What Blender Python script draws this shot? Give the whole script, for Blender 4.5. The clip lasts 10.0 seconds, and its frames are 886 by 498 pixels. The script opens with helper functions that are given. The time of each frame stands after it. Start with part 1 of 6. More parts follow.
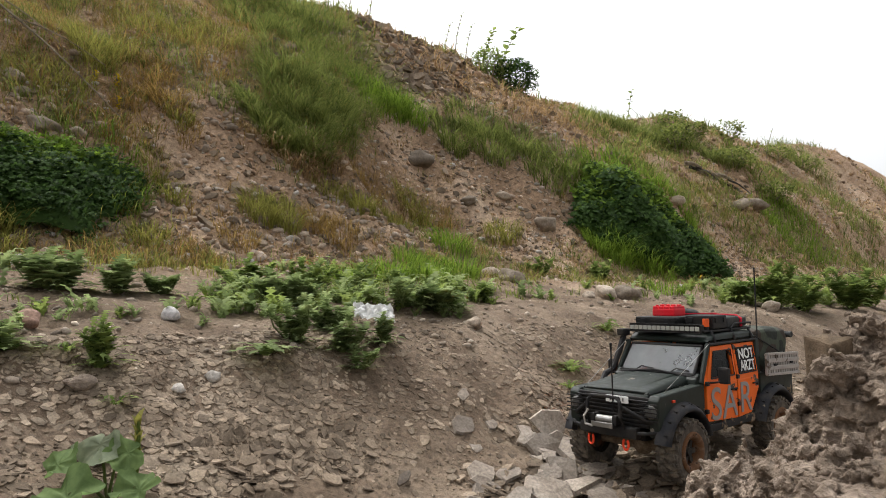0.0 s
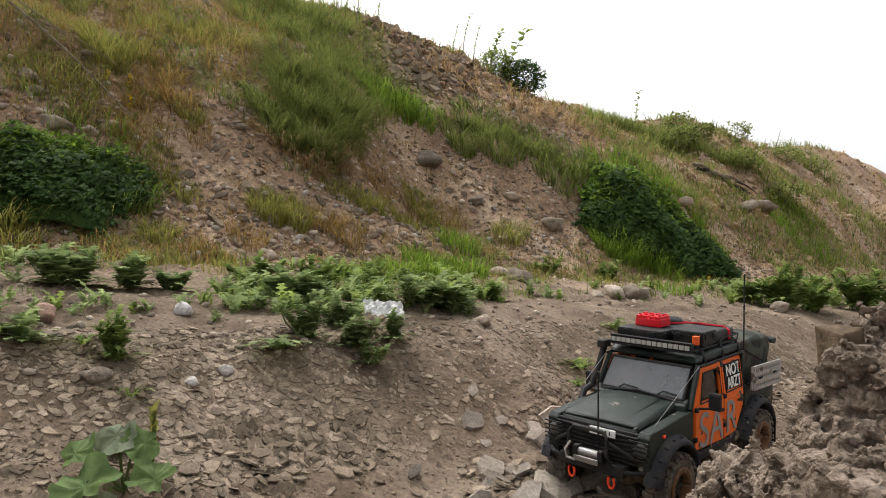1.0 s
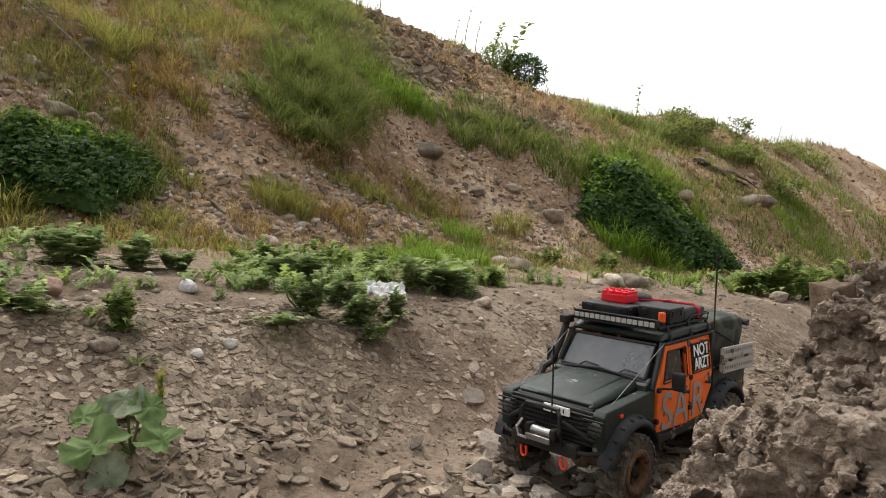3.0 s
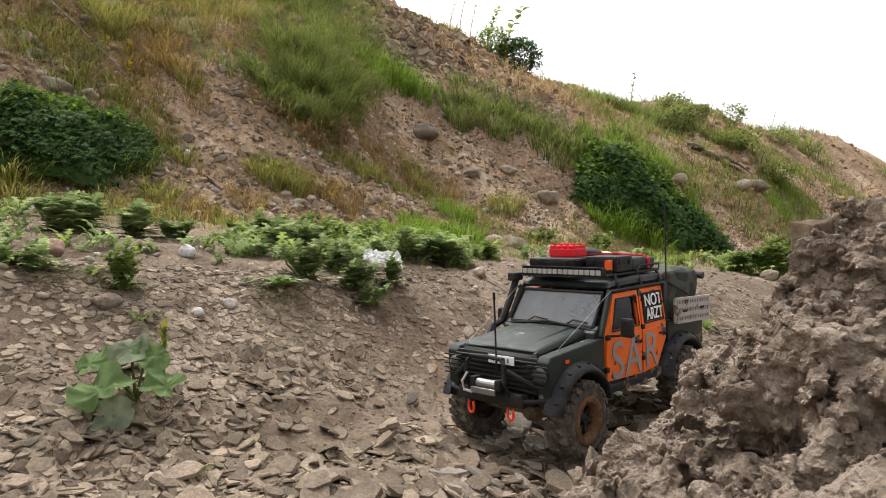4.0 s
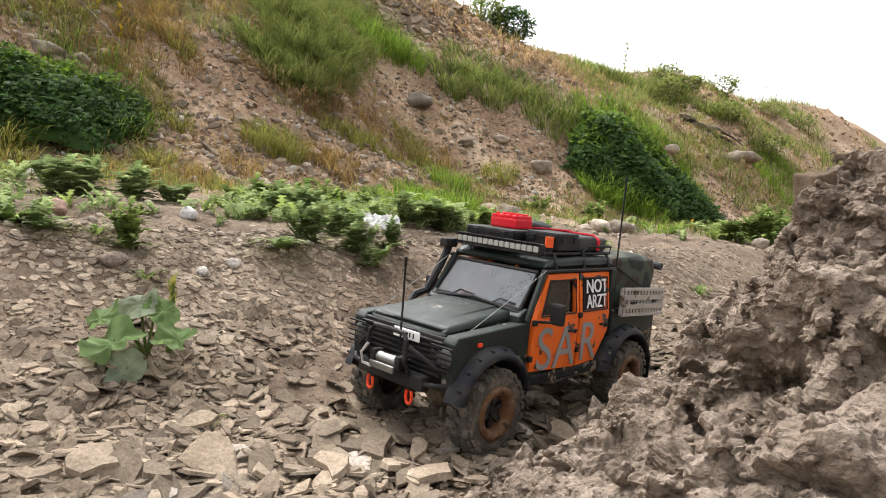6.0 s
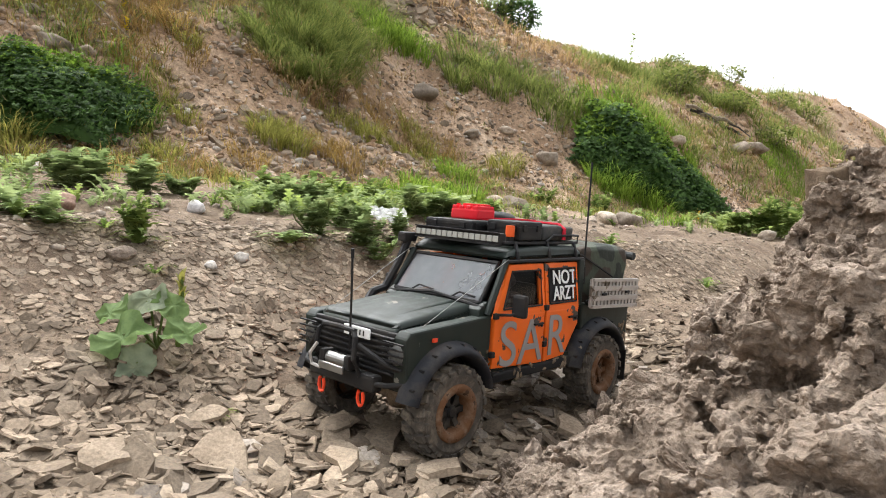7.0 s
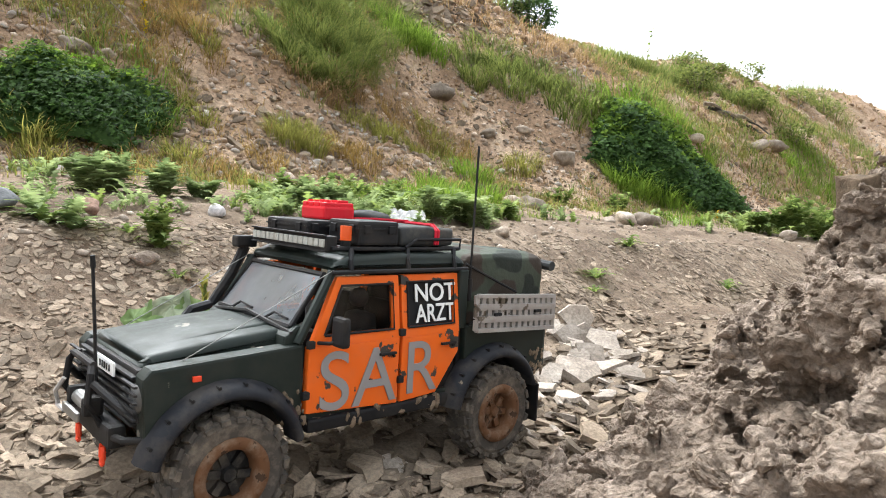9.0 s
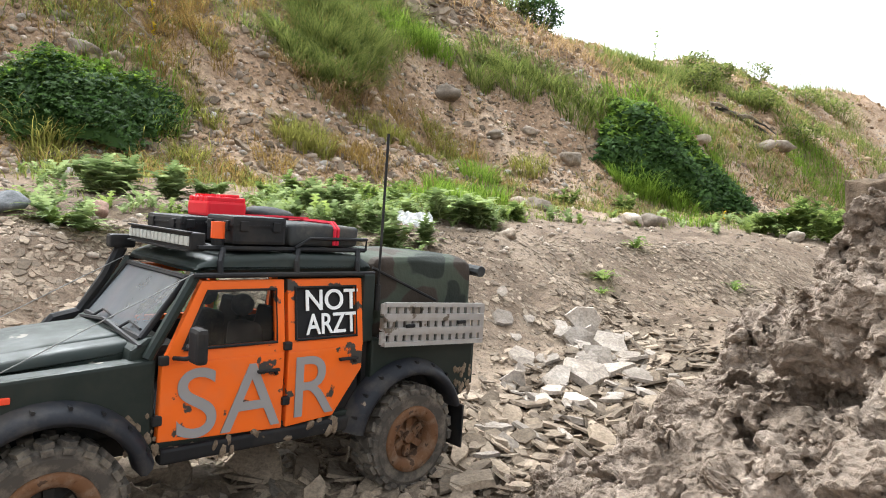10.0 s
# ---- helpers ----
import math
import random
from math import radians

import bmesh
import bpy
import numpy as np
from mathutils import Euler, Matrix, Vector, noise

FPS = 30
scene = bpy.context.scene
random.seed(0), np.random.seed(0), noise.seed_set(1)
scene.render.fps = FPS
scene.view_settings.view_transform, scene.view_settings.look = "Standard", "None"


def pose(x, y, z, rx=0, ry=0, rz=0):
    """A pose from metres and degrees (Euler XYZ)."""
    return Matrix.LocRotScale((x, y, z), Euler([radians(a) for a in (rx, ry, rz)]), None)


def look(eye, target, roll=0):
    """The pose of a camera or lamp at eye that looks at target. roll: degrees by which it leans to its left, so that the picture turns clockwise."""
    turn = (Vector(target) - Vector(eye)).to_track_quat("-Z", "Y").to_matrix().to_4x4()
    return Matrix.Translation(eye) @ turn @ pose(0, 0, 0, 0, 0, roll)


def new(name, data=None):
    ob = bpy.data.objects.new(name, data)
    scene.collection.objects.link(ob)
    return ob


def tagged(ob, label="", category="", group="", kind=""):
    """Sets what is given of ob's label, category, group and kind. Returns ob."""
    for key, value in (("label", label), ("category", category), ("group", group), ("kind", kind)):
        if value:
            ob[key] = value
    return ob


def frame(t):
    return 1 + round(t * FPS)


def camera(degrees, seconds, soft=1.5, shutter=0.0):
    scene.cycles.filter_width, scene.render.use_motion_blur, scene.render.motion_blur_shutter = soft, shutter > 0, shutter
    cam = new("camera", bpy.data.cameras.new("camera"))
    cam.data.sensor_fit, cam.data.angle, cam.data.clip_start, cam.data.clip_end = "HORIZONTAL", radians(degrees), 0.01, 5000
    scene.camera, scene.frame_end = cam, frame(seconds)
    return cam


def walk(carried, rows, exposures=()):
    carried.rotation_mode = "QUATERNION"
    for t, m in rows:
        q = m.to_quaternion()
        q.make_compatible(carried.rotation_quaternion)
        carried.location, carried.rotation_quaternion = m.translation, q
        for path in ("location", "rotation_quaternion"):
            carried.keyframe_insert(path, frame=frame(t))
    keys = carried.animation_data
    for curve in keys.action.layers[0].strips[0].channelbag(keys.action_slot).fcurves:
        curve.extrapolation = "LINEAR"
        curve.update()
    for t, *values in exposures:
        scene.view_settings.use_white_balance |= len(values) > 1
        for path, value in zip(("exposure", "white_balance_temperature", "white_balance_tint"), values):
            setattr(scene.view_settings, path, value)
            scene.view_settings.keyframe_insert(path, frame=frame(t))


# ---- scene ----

cam = camera(66, 10.0, 1.0)
PATH = [
    (0.0, look((0.0296, 0.0409, 0.3751), (0.0110, 2.0335, 0.5467), -0.43)),
    (0.5, look((0.0248, 0.0375, 0.3664), (-0.0039, 2.0293, 0.5444), -0.35)),
    (1.0, look((0.0214, 0.0325, 0.3632), (-0.0157, 2.0243, 0.5404), -0.22)),
    (1.5, look((0.0190, 0.0296, 0.3627), (-0.0282, 2.0211, 0.5401), -0.14)),
    (2.0, look((0.0218, 0.0345, 0.3644), (-0.0333, 2.0259, 0.5410), -0.06)),
    (2.5, look((0.0205, 0.0309, 0.3509), (-0.0276, 2.0225, 0.5271), -0.04)),
    (4.0, look((0.0179, -0.0036, 0.2686), (-0.0055, 1.9914, 0.4079), 0.06)),
    (4.5, look((0.0158, -0.0047, 0.2631), (0.0007, 1.9917, 0.3823), 0.07)),
    (5.0, look((0.0099, -0.0116, 0.2570), (0.0026, 1.9859, 0.3575), 0.10)),
    (5.5, look((0.0024, -0.0151, 0.2483), (0.0030, 1.9833, 0.3290), 0.14)),
    (6.0, look((-0.0050, -0.0171, 0.2442), (0.0015, 1.9820, 0.3049), 0.12)),
    (7.5, look((-0.0129, -0.0159, 0.2525), (-0.0324, 1.9838, 0.2826), 0.12)),
    (8.0, look((-0.0170, -0.0149, 0.2533), (-0.0469, 1.9846, 0.2831), 0.13)),
    (8.5, look((-0.0165, -0.0163, 0.2553), (-0.0565, 1.9831, 0.2846), 0.12)),
    (9.0, look((-0.0201, -0.0141, 0.2605), (-0.0714, 1.9851, 0.2893), 0.06)),
    (9.5, look((-0.0236, -0.0152, 0.2623), (-0.0854, 1.9837, 0.2910), 0.06)),
    (10.0, look((-0.0238, -0.0172, 0.2645), (-0.0915, 1.9814, 0.2941), 0.07)),
]
EXPOSURES = [(0.0, 0.88, 6500, 10), (2.5, 0.92, 6500, 10), (4.0, 1.21, 6500, 10), (5.5, 1.46, 6450, 10), (7.5, 1.73, 6300, 9), (10.0, 1.85, 6050, 7)]
walk(cam, PATH, EXPOSURES)

# ---- world, sun ----
world = bpy.data.worlds.new("overcast_sky")
scene.world = world
world.use_nodes = True
wn, wl = world.node_tree.nodes, world.node_tree.links
sky = wn.new("ShaderNodeTexSky")
sky.sky_type, sky.sun_disc = "NISHITA", False
sky.sun_elevation, sky.sun_rotation = radians(60), radians(-40)
sky.air_density, sky.dust_density = 1.0, 6.0
cloud = wn.new("ShaderNodeHueSaturation")   # a closed cloud cover takes the blue out of the sky
cloud.inputs["Saturation"].default_value = 0.12
wl.new(sky.outputs[0], cloud.inputs["Color"])
wl.new(cloud.outputs[0], wn["Background"].inputs["Color"])
wn["Background"].inputs["Strength"].default_value = 0.16

sun = new("sun", bpy.data.lights.new("sun", "SUN"))
sun.data.energy, sun.data.angle, sun.data.color = 0.4, radians(40), (1.0, 0.96, 0.9)
sun.matrix_world = look((-3.0, 4.0, 7.0), (0, 1, 0))

TRUCK_ROWS = [  # seconds, place, roll, pitch, yaw
    (0.0, pose(0.5081, 1.4511, 0.0709, -0.76, 1.35, -139.24)),
    (0.5, pose(0.4894, 1.4360, 0.0687, -0.89, 0.60, -137.99)),
    (1.0, pose(0.4201, 1.3681, 0.0468, -5.59, 5.51, -134.05)),
    (1.5, pose(0.3975, 1.3494, 0.0380, -10.23, 3.48, -134.45)),
    (2.0, pose(0.3724, 1.3170, 0.0380, -9.48, 2.86, -133.22)),
    (2.5, pose(0.3463, 1.2992, 0.0412, -9.22, 3.90, -133.68)),
    (4.0, pose(0.2556, 1.2138, 0.0554, -3.16, 5.46, -132.78)),
    (4.5, pose(0.1871, 1.1618, 0.0289, -9.58, 2.11, -133.94)),
    (5.0, pose(0.1605, 1.1469, 0.0231, -12.94, 1.61, -133.69)),
    (5.5, pose(0.1259, 1.1057, 0.0238, -10.75, 1.76, -133.56)),
    (6.0, pose(0.1015, 1.0718, 0.0256, -8.84, 1.48, -133.30)),
    (7.5, pose(-0.0141, 0.9703, 0.0268, -5.69, 1.54, -132.11)),
    (8.0, pose(-0.0721, 0.9169, 0.0205, -6.96, 0.11, -134.77)),
    (8.5, pose(-0.1254, 0.8623, 0.0168, -7.87, 1.31, -135.90)),
    (9.0, pose(-0.1767, 0.7971, 0.0225, -5.56, 0.72, -135.97)),
    (9.5, pose(-0.2326, 0.7371, 0.0221, -6.01, -0.02, -136.06)),
    (10.0, pose(-0.2852, 0.6836, 0.0241, -4.96, -0.15, -135.63)),
]

# ---- materials ----
def shader(name, rough=0.8, metal=0.0, spec=0.5):
    m = bpy.data.materials.new(name)
    m.use_nodes = True
    b = m.node_tree.nodes["Principled BSDF"]
    b.inputs["Roughness"].default_value, b.inputs["Metallic"].default_value = rough, metal
    b.inputs["Specular IOR Level"].default_value = spec
    return m, m.node_tree.nodes, m.node_tree.links, b


def noise_node(n, l, scale, detail=6.0, rough=0.6, coord="Object"):
    tc = n.new("ShaderNodeNewGeometry" if coord == "Position" else "ShaderNodeTexCoord")
    t = n.new("ShaderNodeTexNoise")
    t.inputs["Scale"].default_value, t.inputs["Detail"].default_value, t.inputs["Roughness"].default_value = scale, detail, rough
    l.new(tc.outputs[coord], t.inputs["Vector"])
    return t


def ramp(n, l, source, stops):
    r = n.new("ShaderNodeValToRGB")
    el = r.color_ramp.elements
    while len(el) < len(stops):
        el.new(0.5)
    for e, (at, c) in zip(el, stops):
        e.position, e.color = at, (*c, 1)
    l.new(source, r.inputs["Fac"])
    return r


def mix(n, l, fac, a, b, kind="MIX"):
    m = n.new("ShaderNodeMix")
    m.data_type, m.blend_type = "RGBA", kind
    for socket, value in ((m.inputs[0], fac), (m.inputs[6], a), (m.inputs[7], b)):
        if hasattr(value, "is_output"):
            l.new(value, socket)
        else:
            socket.default_value = value if isinstance(value, float) else (*value, 1)
    return m.outputs[2]


def bump(n, l, b, height, strength, distance):
    k = n.new("ShaderNodeBump")
    k.inputs["Strength"].default_value, k.inputs["Distance"].default_value = strength, distance
    l.new(height, k.inputs["Height"])
    l.new(k.outputs[0], b.inputs["Normal"])


def earth(name, dark, mid, light, scale=6.0, grain=160.0, rough=0.95, relief=0.004, vary=False, coord="Position"):
    """Soil or stone: patches, grain and relief. vary: each piece gets its own tone."""
    m, n, l, b = shader(name, rough, spec=0.2)
    big = noise_node(n, l, scale, 8, 0.65, coord)
    fine = noise_node(n, l, grain, 6, 0.7, coord)
    c = ramp(n, l, big.outputs[0], [(0.32, dark), (0.5, mid), (0.68, light)]).outputs[0]
    g = ramp(n, l, fine.outputs[0], [(0.3, (0.55, 0.55, 0.55)), (0.7, (1.3, 1.28, 1.25))]).outputs[0]
    c = mix(n, l, 1.0, c, g, "MULTIPLY")
    if vary:
        geo, ob = n.new("ShaderNodeNewGeometry"), n.new("ShaderNodeObjectInfo")
        add = n.new("ShaderNodeMath")
        add.operation = "ADD"
        l.new(geo.outputs["Random Per Island"], add.inputs[0])
        l.new(ob.outputs["Random"], add.inputs[1])
        wrap = n.new("ShaderNodeMath")
        wrap.operation = "FRACT"
        l.new(add.outputs[0], wrap.inputs[0])
        v = ramp(n, l, wrap.outputs[0], [(0.0, (0.55, 0.53, 0.51)), (0.5, (0.98, 0.96, 0.93)), (1.0, (1.5, 1.47, 1.42))]).outputs[0]
        c = mix(n, l, 1.0, c, v, "MULTIPLY")
    l.new(c, b.inputs["Base Color"])
    bump(n, l, b, fine.outputs[0], 0.7, relief)
    return m


def leafy(name, dark, light, rough=0.55, scale=30.0):
    """Leaves and grass: a tone for each blade, thin enough to let light through."""
    m, n, l, b = shader(name, rough, spec=0.15)
    geo = n.new("ShaderNodeNewGeometry")
    c = ramp(n, l, geo.outputs["Random Per Island"], [(0.0, dark), (0.6, light), (1.0, tuple(1.25 * v for v in light))]).outputs[0]
    t = noise_node(n, l, scale, 4)
    g = ramp(n, l, t.outputs[0], [(0.3, (0.7, 0.72, 0.65)), (0.7, (1.25, 1.2, 1.1))]).outputs[0]
    c = mix(n, l, 1.0, c, g, "MULTIPLY")
    l.new(c, b.inputs["Base Color"])
    tr = n.new("ShaderNodeBsdfTranslucent")
    l.new(c, tr.inputs["Color"])
    ms = n.new("ShaderNodeMixShader")
    ms.inputs[0].default_value = 0.5
    l.new(b.outputs[0], ms.inputs[1])
    l.new(tr.outputs[0], ms.inputs[2])
    l.new(ms.outputs[0], n["Material Output"].inputs["Surface"])
    return m


def paint(name, colour, rough=0.45, chips=None, chip_at=0.62, metal=0.0, dust=0.35, scale=35.0, spec=0.3):
    """Painted or moulded plastic and metal with dust, and chips where given."""
    m, n, l, b = shader(name, rough, metal, spec)
    t = noise_node(n, l, scale, 8, 0.65)
    d = ramp(n, l, t.outputs[0], [(0.45, (0, 0, 0)), (0.75, (dust, dust, dust))]).outputs[0]
    c = mix(n, l, d, colour, (0.30, 0.25, 0.19))
    if chips:
        k = noise_node(n, l, scale * 0.9, 5, 0.55)
        f = ramp(n, l, k.outputs[0], [(chip_at, (0, 0, 0)), (chip_at + 0.02, (1, 1, 1))]).outputs[0]
        c = mix(n, l, f, c, chips)
    l.new(c, b.inputs["Base Color"])
    r = ramp(n, l, t.outputs[0], [(0.35, (rough,) * 3), (0.7, (min(1, rough + 0.3),) * 3)]).outputs[0]
    l.new(r, b.inputs["Roughness"])
    bump(n, l, b, t.outputs[0], 0.15, 0.0008)
    return m


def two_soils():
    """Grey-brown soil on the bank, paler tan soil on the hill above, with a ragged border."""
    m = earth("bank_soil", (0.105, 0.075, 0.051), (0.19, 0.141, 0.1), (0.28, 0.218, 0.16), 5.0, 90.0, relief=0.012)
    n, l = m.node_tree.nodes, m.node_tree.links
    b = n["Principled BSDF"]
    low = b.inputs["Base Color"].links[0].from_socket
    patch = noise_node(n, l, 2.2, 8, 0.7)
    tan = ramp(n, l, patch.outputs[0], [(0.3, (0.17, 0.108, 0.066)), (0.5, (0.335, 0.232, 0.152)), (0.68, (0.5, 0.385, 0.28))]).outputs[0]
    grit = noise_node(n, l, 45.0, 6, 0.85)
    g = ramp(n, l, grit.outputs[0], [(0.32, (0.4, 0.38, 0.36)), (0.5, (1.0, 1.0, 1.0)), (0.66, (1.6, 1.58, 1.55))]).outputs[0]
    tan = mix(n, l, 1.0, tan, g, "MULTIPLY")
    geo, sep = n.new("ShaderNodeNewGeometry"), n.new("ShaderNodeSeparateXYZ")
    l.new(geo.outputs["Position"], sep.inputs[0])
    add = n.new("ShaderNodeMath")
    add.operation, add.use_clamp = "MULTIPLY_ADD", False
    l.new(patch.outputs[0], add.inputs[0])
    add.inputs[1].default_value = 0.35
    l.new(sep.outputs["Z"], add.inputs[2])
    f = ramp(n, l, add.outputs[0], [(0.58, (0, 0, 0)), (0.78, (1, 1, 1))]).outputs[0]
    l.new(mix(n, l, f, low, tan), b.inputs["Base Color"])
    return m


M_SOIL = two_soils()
M_SHALE = earth("shale", (0.13, 0.102, 0.075), (0.208, 0.166, 0.125), (0.295, 0.245, 0.19), 9.0, 220.0, relief=0.0012, vary=True)
M_CLAY = earth("dry_clay", (0.15, 0.115, 0.087), (0.255, 0.202, 0.157), (0.365, 0.298, 0.242), 14.0, 190.0, relief=0.009)
M_ROCK = earth("field_stone", (0.19, 0.155, 0.12), (0.29, 0.245, 0.2), (0.42, 0.375, 0.32), 12.0, 120.0, relief=0.002, vary=True)
# ---- mesh helpers ----
def link(name, verts, faces, material, parent=None, smooth=False):
    me = bpy.data.meshes.new(name)
    me.from_pydata([tuple(v) for v in verts], [], faces)
    me.materials.append(material)
    if smooth:
        me.shade_smooth()
    ob = new(name, me)
    ob.parent = parent
    return ob


def part(name, bm, material, parent=None, label="", smooth=False):
    me = bpy.data.meshes.new(name)
    bm.to_mesh(me)
    bm.free()
    me.materials.append(material)
    if smooth:
        me.shade_smooth()
    ob = new(name, me)
    ob.parent = parent
    if label:
        ob["label"] = label
    return ob


# ---- ground form ----
def hashed(i, j, seed):
    h = np.sin(i * 127.1 + j * 311.7 + seed * 74.7) * 43758.5453
    return h - np.floor(h)


def value_noise(x, y, seed=0):
    i, j = np.floor(x), np.floor(y)
    fx, fy = x - i, y - j
    fx, fy = fx * fx * (3 - 2 * fx), fy * fy * (3 - 2 * fy)
    a = hashed(i, j, seed) * (1 - fx) + hashed(i + 1, j, seed) * fx
    b = hashed(i, j + 1, seed) * (1 - fx) + hashed(i + 1, j + 1, seed) * fx
    return a * (1 - fy) + b * fy - 0.5


def fbm(x, y, scale, octaves=4, seed=0):
    total, amp = 0.0, 1.0
    for k in range(octaves):
        total = total + amp * value_noise(x * scale * 2 ** k + 17.3 * k, y * scale * 2 ** k - 9.1 * k, seed + k)
        amp *= 0.5
    return total


def step(a, b, x):
    t = np.clip((x - a) / (b - a), 0, 1)
    return t * t * (3 - 2 * t)


# height across the slope: track, bank of shale, bench, hill, crest
SLOPE_V = (-9, -1.95, -1.75, -1.59, -1.5, -1.42, -1.35, -1.28, -1.22, -1.15, -1.08, -0.97, -0.88, -0.47, 0.0, 0.35, 0.65, 1.1, 1.6, 2.0, 2.35, 2.7, 4, 40)
SLOPE_Z = (-0.05, -0.01, 0.005, 0.03, 0.05, 0.08, 0.12, 0.16, 0.20, 0.25, 0.30, 0.335, 0.36, 0.43, 0.53, 0.80, 1.20, 1.68, 2.12, 2.52, 2.78, 2.86, 2.9, 3.0)


def slope_v(x, y):
    return (y - 3.1 - 0.85 * x) / 1.312


def slope_u(x, y):
    return (x + 0.85 * (y - 3.1)) / 1.312


def ground_z(x, y):
    x, y = np.asarray(x, float), np.asarray(y, float)
    v, u = slope_v(x, y), slope_u(x, y)
    far = step(-0.1, 0.5, v)
    v = v + far * 0.30 * fbm(x, y, 0.8, 3, 5) + (1 - far) * 0.05 * fbm(x, y, 2.5, 3, 9)
    z = sum(np.interp(v + d, SLOPE_V, SLOPE_Z) for d in (-0.05, -0.02, 0.02, 0.05)) / 4
    z = z + 0.045 * step(0.15, 0.55, x) * step(-1.3, -1.5, v)
    z = z + step(0.5, 1.8, v) * 0.35 * step(-1.6, -4.0, u)          # the hill is higher up the slope
    z = z - step(1.2, 2.2, v) * 0.22 * np.exp(-((u - 3.1) / 0.9) ** 2)  # a dip in the crest
    z = z - step(1.2, 2.2, v) * 0.26 * np.exp(-((u - 4.7) / 0.9) ** 2)
    z = z + step(1.0, 2.2, v) * 0.28 * step(7.5, 11.5, u)
    z = z + far * (0.10 * fbm(x, y, 2.2, 4, 21) + 0.05 * fbm(x, y, 9.0, 3, 31) + 0.022 * np.abs(fbm(x, y, 28.0, 2, 35)))
    rough = step(-1.9, -1.2, v)
    return z + (0.008 + 0.012 * rough) * fbm(x, y, 14.0, 3, 41) + 0.006 * fbm(x, y, 60.0, 2, 51)


def gz(x, y):
    return float(ground_z(x, y))


def steps(*runs):
    out = []
    for a, b, d in runs:
        out.extend(np.arange(a, b - 1e-6, d))
    return np.array(out + [runs[-1][1]])


GX = steps((-60, -12, 4.0), (-12, -5, 0.35), (-5, -2.4, 0.05), (-2.4, -1.0, 0.02), (-1.0, 1.2, 0.011), (1.2, 3, 0.025), (3, 7, 0.05), (7, 15, 0.3), (15, 60, 4.0))
GY = steps((-60, -4, 4.0), (-4, 0.2, 0.15), (0.2, 1.9, 0.011), (1.9, 3.2, 0.018), (3.2, 7.5, 0.03), (7.5, 13, 0.07), (13, 60, 3.0))


def sheet(name, xs, ys, height, material):
    X, Y = np.meshgrid(xs, ys)
    co = np.stack([X, Y, height(X, Y)], -1).reshape(-1, 3)
    nx, ny = len(xs), len(ys)
    a = (np.arange(ny - 1)[:, None] * nx + np.arange(nx - 1)[None]).ravel()
    quads = np.stack([a, a + 1, a + 1 + nx, a + nx], -1)
    me = bpy.data.meshes.new(name)
    me.vertices.add(len(co))
    me.vertices.foreach_set("co", co.ravel())
    me.loops.add(quads.size)
    me.loops.foreach_set("vertex_index", quads.ravel())
    me.polygons.add(len(quads))
    me.polygons.foreach_set("loop_start", np.arange(0, quads.size, 4))
    me.update(calc_edges=True)
    me.materials.append(material)
    me.shade_smooth()
    return new(name, me)


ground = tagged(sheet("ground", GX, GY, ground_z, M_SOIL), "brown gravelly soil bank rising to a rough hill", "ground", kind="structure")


# ---- truck materials ----
M_GREEN = paint("dark_green_paint", (0.011, 0.0175, 0.014), 0.42, (0.2, 0.18, 0.15), 0.675, dust=0.06)
M_ORANGE = paint("orange_paint", (0.80, 0.135, 0.008), 0.42, (0.05, 0.045, 0.04), 0.61, dust=0.12, scale=42.0)
M_BLACK = paint("black_plastic", (0.008, 0.008, 0.009), 0.55, dust=0.1)
M_FLARE = paint("flare_plastic", (0.011, 0.012, 0.016), 0.5, (0.2, 0.16, 0.11), 0.69, dust=0.2)
M_TYRE = paint("dusty_rubber", (0.07, 0.06, 0.05), 0.92, dust=0.7, scale=60.0)
M_RUST = paint("rusty_rim", (0.13, 0.06, 0.026), 0.8, (0.06, 0.034, 0.02), 0.6, dust=0.5, scale=70.0)
M_HUB = paint("black_hub", (0.012, 0.012, 0.012), 0.5, (0.12, 0.06, 0.03), 0.64, dust=0.4)
M_ALU = paint("dull_aluminium", (0.4, 0.375, 0.35), 0.5, (0.16, 0.13, 0.1), 0.62, metal=0.35, dust=0.5)
M_WIRE = paint("grey_wire", (0.22, 0.22, 0.21), 0.5)
M_STEEL = paint("winch_steel", (0.3, 0.3, 0.29), 0.35, metal=0.9, dust=0.3)
M_RED = paint("red_plastic", (0.62, 0.008, 0.02), 0.4, dust=0.1)
M_STRAP = paint("red_strap", (0.5, 0.01, 0.03), 0.7, dust=0.1)
M_HOOK = paint("orange_shackle", (0.8, 0.06, 0.015), 0.45, dust=0.15)
M_AMBER = paint("amber_lens", (0.75, 0.1, 0.015), 0.25, dust=0.1)
M_GREYLET = paint("grey_lettering", (0.27, 0.255, 0.25), 0.55, (0.07, 0.055, 0.045), 0.63, dust=0.15, scale=30.0)
M_WHITE = paint("white_lettering", (0.82, 0.82, 0.8), 0.5, dust=0.05)
M_LED = paint("led_lens", (0.42, 0.42, 0.38), 0.2, dust=0.15)
M_HEAD = paint("dusty_headlight", (0.11, 0.11, 0.105), 0.2, dust=0.3)
M_BAG = paint("grey_fabric", (0.035, 0.037, 0.037), 0.75, dust=0.3)
M_SKIN = paint("doll_cloth", (0.045, 0.04, 0.04), 0.8)
M_MUD = earth("caked_mud", (0.10, 0.075, 0.05), (0.2, 0.15, 0.105), (0.3, 0.235, 0.17), 40.0, 300.0, relief=0.002, coord="Object")


